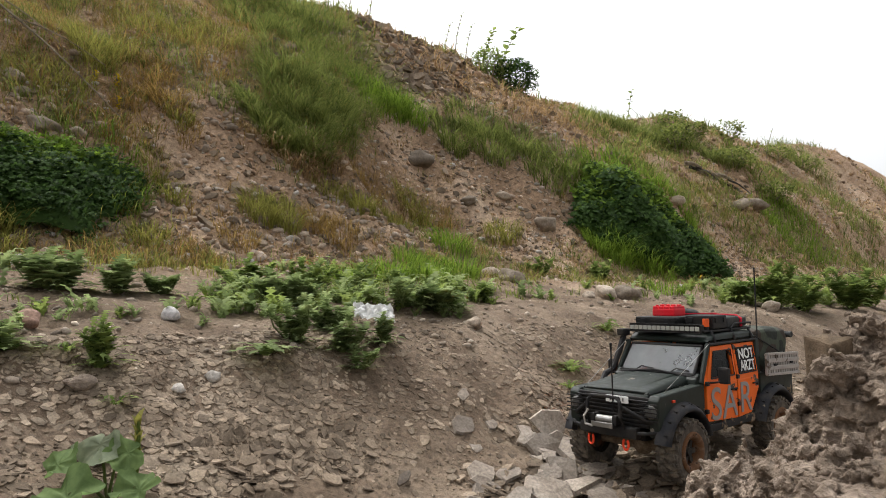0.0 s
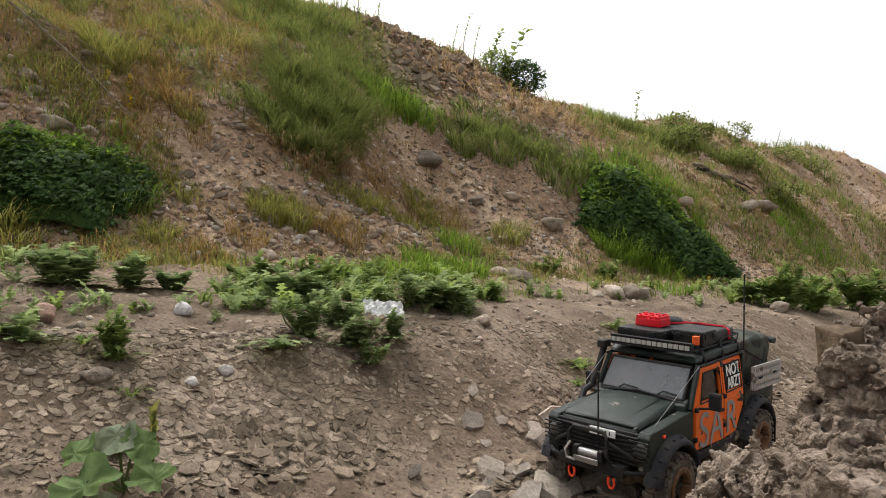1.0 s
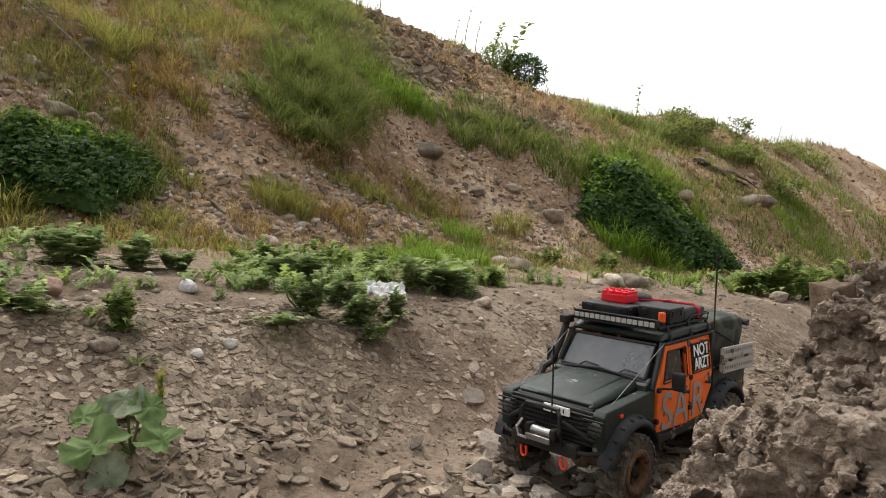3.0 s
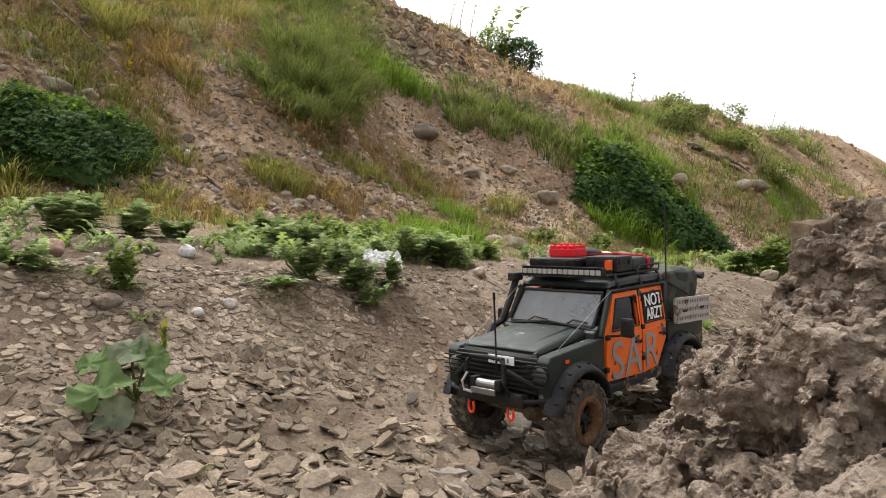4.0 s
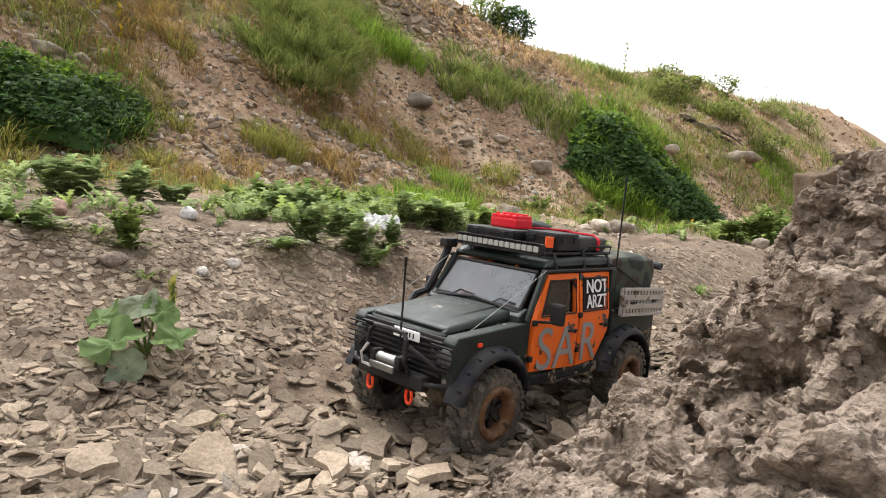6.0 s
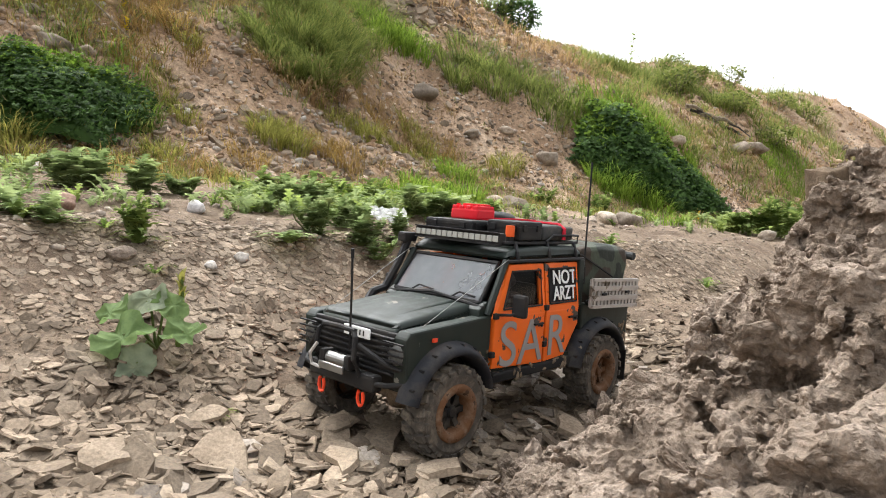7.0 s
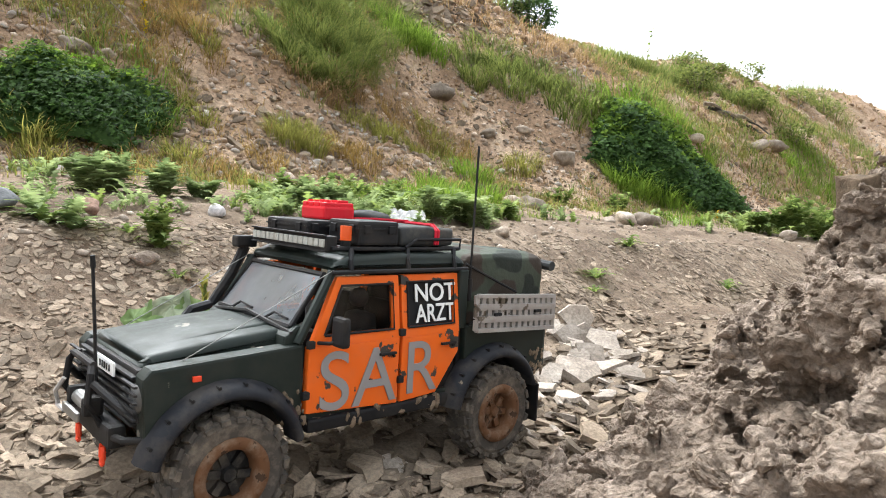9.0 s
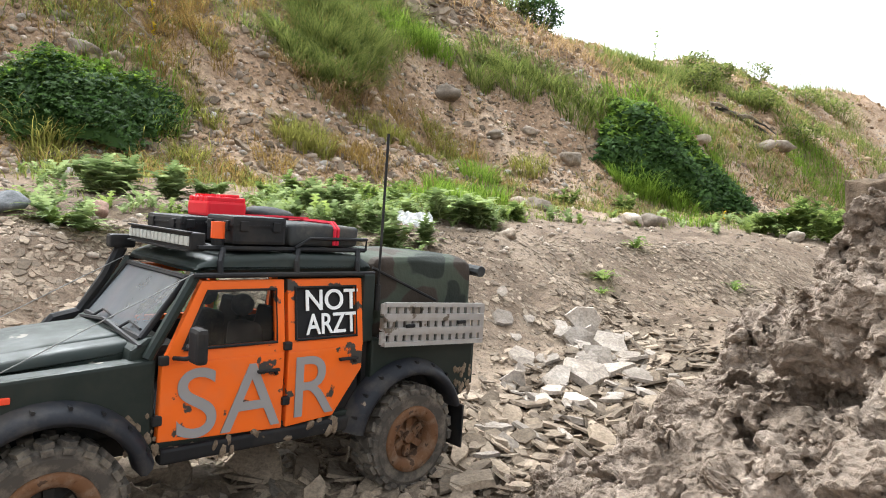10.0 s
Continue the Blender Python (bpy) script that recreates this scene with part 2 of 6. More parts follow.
def canvas_material():
    m, n, l, b = shader("camouflage_canvas", 0.85, spec=0.25)
    t = noise_node(n, l, 16.0, 2, 0.4)
    c = ramp(n, l, t.outputs[0], [(0.44, (0.022, 0.026, 0.02)), (0.46, (0.05, 0.06, 0.042)), (0.58, (0.055, 0.062, 0.045)), (0.6, (0.045, 0.034, 0.025))]).outputs[0]
    l.new(c, b.inputs["Base Color"])
    w = noise_node(n, l, 45.0, 5, 0.6)
    bump(n, l, b, w.outputs[0], 0.6, 0.004)
    return m


def glass_material():
    m = bpy.data.materials.new("window_glass")
    m.use_nodes = True
    n, l = m.node_tree.nodes, m.node_tree.links
    n.remove(n["Principled BSDF"])
    tr, gl, ms, fr = (n.new(k) for k in ("ShaderNodeBsdfTransparent", "ShaderNodeBsdfGlossy", "ShaderNodeMixShader", "ShaderNodeFresnel"))
    tr.inputs["Color"].default_value = (0.62, 0.64, 0.63, 1)
    gl.inputs["Roughness"].default_value = 0.08
    gl.inputs["Color"].default_value = (0.85, 0.87, 0.88, 1)
    fr.inputs["IOR"].default_value = 1.5
    l.new(fr.outputs[0], ms.inputs[0])
    l.new(tr.outputs[0], ms.inputs[1])
    l.new(gl.outputs[0], ms.inputs[2])
    l.new(ms.outputs[0], n["Material Output"].inputs["Surface"])
    return m


def sky_sheen_glass():
    m = glass_material()
    n, l = m.node_tree.nodes, m.node_tree.links
    out = n["Material Output"].inputs["Surface"]
    clear = out.links[0].from_socket
    # mottled grey-blue diffuse film paints in the sky's reflection and veils the interior
    film, ms = n.new("ShaderNodeBsdfDiffuse"), n.new("ShaderNodeMixShader")
    film.inputs["Color"].default_value = (0.17, 0.18, 0.19, 1)
    t = noise_node(n, l, 22.0, 5, 0.6)
    f = ramp(n, l, t.outputs[0], [(0.3, (0.5, 0.5, 0.5)), (0.7, (0.72, 0.72, 0.72))]).outputs[0]
    l.new(f, ms.inputs[0])
    l.new(clear, ms.inputs[1])
    l.new(film.outputs[0], ms.inputs[2])
    l.new(ms.outputs[0], out)
    return m


M_CANVAS, M_GLASS, M_SCREEN = canvas_material(), glass_material(), sky_sheen_glass()


# ---- shapes ----
def box(bm, c, s, bevel=0.0, turn=None, segments=2):
    m = Matrix.LocRotScale(c, Euler([radians(a) for a in turn]) if turn else None, s)
    made = bmesh.ops.create_cube(bm, size=1, matrix=m)["verts"]
    if bevel:
        edges = list({e for v in made for e in v.link_edges})
        bmesh.ops.bevel(bm, geom=edges, offset=bevel, segments=segments, affect="EDGES", profile=0.6)


def prism(bm, outline, y0, y1, bevel=0.0, lean=None):
    """An outline in x and z, drawn out across y. lean(z): how far it leans in."""
    sides = []
    for y in (y0, y1):
        sides.append([bm.verts.new((x, y + (lean(z) * (1 if y > 0 else -1) if lean else 0), z)) for x, z in outline])
    n = len(outline)
    faces = [bm.faces.new(sides[0]), bm.faces.new(list(reversed(sides[1])))]
    for i in range(n):
        faces.append(bm.faces.new((sides[0][i], sides[1][i], sides[1][(i + 1) % n], sides[0][(i + 1) % n])))
    bmesh.ops.recalc_face_normals(bm, faces=faces)
    if bevel:
        edges = list({e for f in faces for e in f.edges if e.calc_face_angle(0) > 0.5})
        bmesh.ops.bevel(bm, geom=edges, offset=bevel, segments=2, affect="EDGES", profile=0.6)


def tube(bm, pts, r, seg=8, taper=1.0, caps=True):
    pts = [Vector(p) for p in pts]
    rings = []
    for i, p in enumerate(pts):
        d = (pts[min(i + 1, len(pts) - 1)] - pts[max(i - 1, 0)]).normalized()
        side = d.cross(Vector((0.13, 0.31, 0.94)) if abs(d.z) < 0.9 else Vector((1, 0.2, 0))).normalized()
        up = side.cross(d)
        k = r * (1 + (taper - 1) * i / max(1, len(pts) - 1))
        rings.append([bm.verts.new(p + k * (math.cos(2 * math.pi * j / seg) * side + math.sin(2 * math.pi * j / seg) * up)) for j in range(seg)])
    for a, b in zip(rings, rings[1:]):
        for j in range(seg):
            bm.faces.new((a[j], a[(j + 1) % seg], b[(j + 1) % seg], b[j]))
    if caps:
        bm.faces.new(list(reversed(rings[0])))
        bm.faces.new(rings[-1])


def lathe(bm, profile, seg=32, start=0.0):
    """A profile of (radius, y) turned round the y axis."""
    rings = [[bm.verts.new((r * math.cos(2 * math.pi * j / seg + start), y, r * math.sin(2 * math.pi * j / seg + start))) for j in range(seg)] for r, y in profile]
    for a, b in zip(rings, rings[1:]):
        for j in range(seg):
            bm.faces.new((a[j], b[j], b[(j + 1) % seg], a[(j + 1) % seg]))
    bmesh.ops.recalc_face_normals(bm, faces=bm.faces)


def outward(bm, way):
    bm.normal_update()
    for f in bm.faces:
        if f.normal.dot(way) < 0:
            f.normal_flip()


def made(builder, *args, **kw):
    bm = bmesh.new()
    builder(bm, *args, **kw)
    return bm


def lean_in(z):
    return -max(0.0, z - 0.165) * 0.14


# ---- the truck: x ahead, y to its left ----
truck = tagged(new("toy_truck"), "dark green and orange model off-road pickup crawling over shale", "toy truck")
AX_F, AX_R, WR = 0.176, -0.171, 0.057


def arch(cx, r, a0, a1, n=12, cz=0.06):
    return [(cx + r * math.cos(radians(a0 + (a1 - a0) * i / n)), cz + r * math.sin(radians(a0 + (a1 - a0) * i / n))) for i in range(n + 1)]


for s in (1, -1):
    y0, y1 = sorted((s * 0.074, s * 0.095))
    fender = [(0.098, 0.166), (0.098, 0.086), (0.112, 0.086)] + arch(AX_F, 0.068, 157, 23) + [(0.247, 0.087), (0.25, 0.150), (0.243, 0.158)]
    part("fender", made(prism, fender, y0, y1, 0.003), M_GREEN, truck, smooth=False)
    bed = [(-0.122, 0.166), (-0.122, 0.114)] + arch(AX_R, 0.068, 53, 165, 8) + [(-0.241, 0.082), (-0.271, 0.1), (-0.273, 0.166)]
    part("bed_side", made(prism, bed, y0, y1, 0.003), M_GREEN, truck)
    part("sill", made(box, (-0.002, s * 0.092, 0.083), (0.19, 0.014, 0.014), 0.003), M_BLACK, truck, "black sill caked with mud")
    # flared arches with bolts
    for cx, a0, a1 in ((AX_F, 14, 166), (AX_R, 10, 160)):
        bm = bmesh.new()
        inner, outer = arch(cx, 0.066, a0, a1, 18), arch(cx, 0.082, a0, a1, 18)
        rows = [[bm.verts.new((x, s * y, z)) for (x, z), y in zip(line, [yy] * len(line))] for line, yy in ((inner, 0.088), (inner, 0.111), (arch(cx, 0.070, a0, a1, 18), 0.114), (arch(cx, 0.077, a0, a1, 18), 0.107), (outer, 0.0965), (outer, 0.088))]
        for a, b in zip(rows, rows[1:]):
            for i in range(len(a) - 1):
                bm.faces.new((a[i], a[i + 1], b[i + 1], b[i]))
        bmesh.ops.recalc_face_normals(bm, faces=bm.faces)
        flare = part("wheel_arch_flare", bm, M_FLARE, truck, "black plastic flare with bolts", smooth=True)
        for k, (x, z) in enumerate(arch(cx, 0.0785, a0 + 12, a1 - 12, 7)):
            part("bolt", made(tube, [(x, s * 0.101, z), (x, s * 0.1075, z)], 0.0017, 6), M_BLACK, flare)
    # mirrors, rails, pillars
    mirror = part("mirror", made(box, (0.074, s * 0.121, 0.180), (0.010, 0.021, 0.030), 0.004), M_BLACK, truck)
    part("mirror_arm", made(tube, [(0.084, s * 0.097, 0.166), (0.08, s * 0.112, 0.168), (0.074, s * 0.12, 0.172)], 0.002), M_BLACK, mirror)
    part("gutter", made(tube, [(0.068, s * 0.091, 0.2345), (-0.122, s * 0.091, 0.2345)], 0.0026), M_BLACK, truck)
    part("windscreen_pillar", made(tube, [(0.104, s * 0.091, 0.166), (0.064, s * 0.0855, 0.235)], 0.0048), M_GREEN, truck)
    bm = made(box, (-0.1155, s * 0.0885, 0.199), (0.014, 0.012, 0.07), 0.002)
    part("rear_pillar", bm, M_GREEN, truck)
    part("mud_flap", made(box, (-0.246, s * 0.092, 0.058), (0.003, 0.038, 0.05), 0.001), M_BLACK, truck, "black rubber mud flap")
    part("guy_wire", made(tube, [(0.213, s * 0.083, 0.160), (0.066, s * 0.091, 0.237)], 0.0005, 5), M_WIRE, truck)
    part("stay", made(tube, [(-0.124, s * 0.086, 0.240), (-0.205, s * 0.098, 0.204)], 0.0016, 6), M_BLACK, truck)
    part("side_marker", made(box, (0.205, s * 0.0965, 0.146), (0.008, 0.003, 0.005), 0.001), M_HOOK, truck, "orange side marker lamp")


def door(s, lower, upper, window, handle):
    """A door half: the lower sheet, and the frame round its window."""
    bm = bmesh.new()
    y0, y1 = sorted((s * 0.088, s * 0.0975))
    prism(bm, lower, y0, y1, 0.0015)
    loops = []
    for outline in (upper, window):
        loops.append([[bm.verts.new((x, s * (y + lean_in(z)), z)) for x, z in outline] for y in (0.0975, 0.091)])
    n = len(upper)
    for i in range(n):
        j = (i + 1) % n
        (oa, ob), (wa, wb) = loops
        bm.faces.new((oa[i], oa[j], wa[j], wa[i]))
        bm.faces.new((ob[i], ob[j], wb[j], wb[i]))
        bm.faces.new((oa[i], oa[j], ob[j], ob[i]))
        bm.faces.new((wa[i], wa[j], wb[j], wb[i]))
    bmesh.ops.recalc_face_normals(bm, faces=bm.faces)
    d = part("door", bm, M_ORANGE, truck, "orange door with chipped paint and black window")
    bm = bmesh.new()
    bm.faces.new([bm.verts.new((x, s * (0.0935 + lean_in(z)), z)) for x, z in window])
    outward(bm, Vector((0, s, 0)))
    pane = part("window_pane", bm, M_GLASS, d)
    pane.visible_shadow = False
    bm = bmesh.new()
    trim = [(x, s * (0.0985 + lean_in(z)), z) for x, z in window]
    tube(bm, trim + trim[:1], 0.0014, 5, caps=False)
    part("window_seal", bm, M_BLACK, d)
    part("door_lining", made(box, (sum(x for x, z in lower) / len(lower), s * 0.0855, 0.13), (abs(lower[0][0] - lower[-1][0]) * 0.9, 0.003, 0.075)), M_BLACK, d)
    hx, hz = handle
    bm = made(box, (hx, s * 0.1005, hz), (0.022, 0.004, 0.003), 0.001)
    tube(bm, [(hx - 0.008, s * 0.097, hz), (hx - 0.008, s * 0.101, hz - 0.004)], 0.002, 6)
    part("door_handle", bm, M_BLACK, d)
    return d


for s in (1, -1):
    door(s, [(0.094, 0.162), (0.0955, 0.096), (-0.0195, 0.090), (-0.0195, 0.162)],
         [(0.093, 0.162), (0.0595, 0.2295), (-0.0195, 0.2295), (-0.0195, 0.162)],
         [(0.077, 0.1725), (0.0545, 0.221), (-0.011, 0.221), (-0.011, 0.1725)], (-0.002, 0.147))
    door(s, [(-0.0235, 0.162), (-0.0235, 0.090), (-0.076, 0.0935), (-0.098, 0.124), (-0.1085, 0.138), (-0.1085, 0.162)],
         [(-0.0235, 0.162), (-0.0235, 0.2295), (-0.1085, 0.2295), (-0.1085, 0.162)],
         [(-0.031, 0.1725), (-0.031, 0.222), (-0.1005, 0.222), (-0.1005, 0.1725)], (-0.09, 0.150))
    for x, z in ((0.097, 0.115), (-0.0215, 0.116), (-0.0215, 0.168), (0.093, 0.165)):
        part("hinge", made(box, (x, s * 0.098, z), (0.008, 0.006, 0.008), 0.0015), M_BLACK, truck)

part("door_bottom", made(box, (0.0, 0, 0.0905), (0.2, 0.186, 0.009), 0.002), M_GREEN, truck)
part("bonnet", made(prism, [(0.244, 0.149), (0.2435, 0.158), (0.236, 0.1645), (0.165, 0.1735), (0.104, 0.1785), (0.104, 0.15)], -0.071, 0.071, 0.009), M_GREEN, truck, "worn green bonnet", smooth=True)
part("bonnet_bulge", made(prism, [(0.232, 0.158), (0.228, 0.1655), (0.165, 0.1752), (0.11, 0.1805), (0.106, 0.17)], -0.046, 0.046, 0.007), M_GREEN, truck, smooth=True)
part("scuttle", made(prism, [(0.118, 0.15), (0.116, 0.1735), (0.103, 0.183), (0.095, 0.183), (0.095, 0.15)], -0.088, 0.088, 0.003), M_GREEN, truck)
part("engine_bay", made(box, (0.17, 0, 0.125), (0.14, 0.146, 0.05)), M_BLACK, truck)
part("roof", made(prism, [(0.0665, 0.2355), (0.062, 0.2435), (0.045, 0.2505), (-0.02, 0.2535), (-0.105, 0.2525), (-0.121, 0.2445), (-0.123, 0.2355)], -0.0875, 0.0875, 0.006), M_GREEN, truck, "curved dark green roof", smooth=True)
part("rear_wall", made(box, (-0.1195, 0, 0.17), (0.006, 0.172, 0.13)), M_BLACK, truck)
part("cab_floor", made(box, (-0.01, 0, 0.1), (0.21, 0.17, 0.01)), M_BLACK, truck)
part("dashboard", made(box, (0.085, 0, 0.16), (0.03, 0.16, 0.03), 0.006), M_BLACK, truck)
for y in (-0.042, 0.042):
    bm = made(box, (0.0, y, 0.13), (0.05, 0.05, 0.03), 0.006)
    box(bm, (-0.028, y, 0.16), (0.012, 0.05, 0.075), 0.005, (0, -12, 0))
    part("seat", bm, M_BLACK, truck)
    bm = made(box, (-0.005, y, 0.162), (0.024, 0.04, 0.045), 0.01)
    box(bm, (0.02, y + 0.015, 0.158), (0.035, 0.011, 0.011), 0.004, (0, 20, 0))
    bmesh.ops.create_icosphere(bm, subdivisions=2, radius=0.0115, matrix=Matrix.Translation((-0.002, y, 0.2)))
    part("doll", bm, M_SKIN, truck, "plain dark doll in the seat", smooth=True)

# windscreen
bm = bmesh.new()
WS = [(0.1055, 0.079, 0.181), (0.1055, -0.079, 0.181), (0.0675, -0.076, 0.231), (0.0675, 0.076, 0.231)]
bm.faces.new([bm.verts.new(p) for p in WS])
outward(bm, Vector((1, 0, 0.5)))
ws = part("windscreen", bm, M_SCREEN, truck, "windscreen with a grey-blue sky reflection painted in")
ws.visible_shadow = False
bm = bmesh.new()
tube(bm, WS + WS[:1], 0.003, 6, caps=False)
part("windscreen_frame", bm, M_BLACK, truck)
for y in (-0.045, 0.03):
    part("wiper", made(tube, [(0.111, y, 0.181), (0.103, y + 0.012, 0.190), (0.1025, y + 0.038, 0.187)], 0.0013, 5), M_BLACK, truck)
part("windscreen_rail", made(tube, [(0.109, 0.088, 0.176), (0.112, 0.0, 0.186), (0.109, -0.088, 0.176)], 0.0022, 6), M_BLACK, truck)

# front: grille, lamps, plate, bumper, winch
part("grille", made(box, (0.244, 0, 0.128), (0.008, 0.15, 0.052), 0.002), M_BLACK, truck)
for k in range(7):
    part("grille_slat", made(box, (0.25, 0, 0.107 + 0.0068 * k), (0.006, 0.152, 0.0024), 0.0008), M_BLACK, truck)
for s in (1, -1):
    bm = bmesh.new()
    lathe(bm, [(0.0, 0.0042), (0.007, 0.004), (0.0125, 0.001), (0.0135, -0.004)], 20)
    bmesh.ops.transform(bm, matrix=Matrix.Translation((0.2495, s * 0.078, 0.131)) @ Matrix.Rotation(radians(-90), 4, "Z"), verts=bm.verts)
    lamp = part("headlight", bm, M_HEAD, truck, "dusty round headlight behind a black grille", smooth=True)
    for k in range(5):
        part("guard_bar", made(box, (0.256, s * 0.079, 0.117 + 0.007 * k), (0.003, 0.034, 0.0018)), M_BLACK, lamp)
plate = part("number_plate", made(box, (0.2555, 0.016, 0.1475), (0.002, 0.047, 0.0125), 0.0008), M_WHITE, truck, "white plate with dark bars")
for k, w in enumerate((0.003, 0.003, 0.006, 0.003, 0.003)):
    part("plate_bar", made(box, (0.2568, 0.003 + 0.0066 * k, 0.1475), (0.001, w * 0.5, 0.006)), M_BLACK, plate)
bumper = part("bumper", made(box, (0.258, 0, 0.093), (0.016, 0.12, 0.02), 0.004), M_BLACK, truck)
for s in (1, -1):
    part("bumper_tube", made(tube, [(0.262, s * 0.05, 0.093), (0.258, s * 0.075, 0.095), (0.236, s * 0.1, 0.098), (0.232, s * 0.097, 0.104), (0.256, s * 0.07, 0.118), (0.272, s * 0.038, 0.137)], 0.0034, 8), M_BLACK, bumper)
    part("hoop_post", made(tube, [(0.264, s * 0.036, 0.098), (0.276, s * 0.036, 0.12), (0.273, s * 0.034, 0.145), (0.27, s * 0.026, 0.152)], 0.0032, 8), M_BLACK, bumper)
    bm = bmesh.new()
    ring = [(0.263 + 0.001 * math.cos(a), s * 0.037 + 0.0062 * math.cos(a), 0.073 + 0.0095 * math.sin(a)) for a in np.linspace(radians(130), radians(410), 12)]
    tube(bm, ring, 0.0022, 6)
    part("shackle", bm, M_HOOK, bumper, "bright orange recovery shackle")
part("hoop_top", made(tube, [(0.27, -0.03, 0.1515), (0.272, 0, 0.1535), (0.27, 0.03, 0.1515)], 0.0032, 8), M_BLACK, bumper)
winch = part("winch", made(tube, [(0.268, -0.018, 0.112), (0.268, 0.018, 0.112)], 0.007, 14), M_STEEL, truck, "silver winch drum with rope")
for s in (1, -1):
    part("winch_end", made(box, (0.268, s * 0.023, 0.113), (0.018, 0.01, 0.018), 0.004), M_BLACK, winch)
part("fairlead", made(box, (0.2795, 0.0, 0.104), (0.004, 0.045, 0.009), 0.0015), M_STEEL, winch)
part("rope", made(tube, [(0.278, -0.03, 0.128), (0.284, -0.036, 0.115), (0.282, -0.034, 0.102), (0.28, -0.02, 0.1)], 0.0022, 6), M_ALU, winch)
part("front_antenna", made(tube, [(0.262, 0.012, 0.125), (0.265, 0.014, 0.18), (0.268, 0.0155, 0.232), (0.269, 0.016, 0.245)], 0.0015, 6), M_BLACK, truck)
part("antenna_tip", made(tube, [(0.268, 0.0155, 0.236), (0.269, 0.016, 0.247)], 0.0022, 6), M_BLACK, truck)
part("rear_antenna", made(tube, [(-0.131, 0.088, 0.205), (-0.1335, 0.0865, 0.29), (-0.136, 0.085, 0.381)], 0.0015, 6), M_BLACK, truck)
part("antenna_mount", made(tube, [(-0.131, 0.088, 0.195), (-0.1315, 0.088, 0.222)], 0.003, 8), M_BLACK, truck)

# snorkel on the far side
bm = made(tube, [(0.15, -0.097, 0.150), (0.13, -0.1, 0.172), (0.106, -0.1, 0.178), (0.083, -0.098, 0.215), (0.069, -0.096, 0.246)], 0.0062, 8)
box(bm, (0.07, -0.096, 0.252), (0.026, 0.016, 0.014), 0.003)
part("snorkel", bm, M_BLACK, truck, "black snorkel with square head")

# pickup bed and canvas
part("bed_floor", made(box, (-0.197, 0, 0.125), (0.148, 0.15, 0.07)), M_BLACK, truck)
part("tailgate", made(box, (-0.2725, 0, 0.134), (0.006, 0.186, 0.066), 0.002), M_GREEN, truck)
part("rear_bumper", made(box, (-0.275, 0, 0.098), (0.012, 0.16, 0.018), 0.003), M_RUST, truck, "rusty rear bumper")
bm = made(box, (-0.2, 0, 0.2075), (0.15, 0.176, 0.095), 0.018, None, 3)
bmesh.ops.subdivide_edges(bm, edges=bm.edges, cuts=2, use_grid_fill=True)
for v in bm.verts:
    v.co += 0.005 * noise.noise_vector(v.co * 28) + 0.0025 * noise.noise_vector(v.co * 70)
    if v.co.z > 0.22:
        v.co.z -= 0.003 * (1 + math.cos((v.co.x + 0.2) * 90)) * 0.5
canvas = part("canvas_cover", bm, M_CANVAS, truck, "camouflage canvas cover over the load bed", smooth=True)
part("canvas_roll", made(tube, [(-0.279, -0.09, 0.236), (-0.282, 0, 0.239), (-0.279, 0.094, 0.235)], 0.0065, 10), M_BAG, truck)
part("canvas_rail", made(tube, [(-0.128, 0.0965, 0.169), (-0.272, 0.0965, 0.169)], 0.0025, 6), M_BLACK, truck)


# perforated recovery boards on both sides
def board(bm, s):
    x0, x1, z0 = -0.1265, -0.2705, 0.158
    n, h = 13, 0.0148
    w = (x1 - x0) / n
    for r in range(3):
        z = z0 + r * h
        for dz, t in ((0.0012, 0.0065), (h - 0.0018, 0.005)):
            box(bm, ((x0 + x1) / 2, s * 0.108, z + dz), (x0 - x1, t, 0.0046), 0, (0, -2.6, 0))
        for k in range(n + 1):
            box(bm, (x0 + w * k, s * 0.1065, z + h / 2 + 0.0033 - 0.0066 * k / n), (0.0068, 0.003, h - 0.002))


for s in (1, -1):
    part("recovery_board", made(board, s), M_ALU, truck, "perforated aluminium recovery board")
    for x in (-0.16, -0.235):
        part("board_clamp", made(box, (x, s * 0.1105, 0.18), (0.012, 0.003, 0.004), 0.001), M_BLACK, truck)

# roof rack and its load
rack = part("roof_rack", made(tube, [(0.058, -0.08, 0.2575), (0.058, 0.076, 0.2575), (-0.116, 0.08, 0.2575), (-0.116, -0.08, 0.2575), (0.058, -0.08, 0.2575)], 0.0024, 6), M_BLACK, truck, "black tubular roof rack")
for x in np.linspace(0.04, -0.1, 6):
    part("rack_slat", made(box, (float(x), 0, 0.258), (0.008, 0.156, 0.003)), M_BLACK, rack)
for s in (1, -1):
    part("rack_rail", made(tube, [(-0.035, s * 0.08, 0.259), (-0.05, s * 0.081, 0.2685), (-0.118, s * 0.081, 0.2685), (-0.118, s * 0.08, 0.257)], 0.0017, 6), M_BLACK, rack)
    for x in (0.038, -0.038, -0.108):
        part("rack_foot", made(tube, [(x + 0.006, s * 0.0905, 0.2355), (x + 0.006, s * 0.088, 0.246), (x, s * 0.08, 0.257)], 0.0028, 6), M_BLACK, rack)
part("rack_end", made(tube, [(-0.118, -0.081, 0.2685), (-0.118, 0.081, 0.2685)], 0.0017, 6), M_BLACK, rack)
bar = part("light_bar", made(box, (0.058, -0.006, 0.262), (0.014, 0.158, 0.0165), 0.002), M_BLACK, truck, "black light bar with a row of lenses")
led = bmesh.new()
box(led, (0, 0, 0), (0.003, 0.0088, 0.0085), 0.0012)
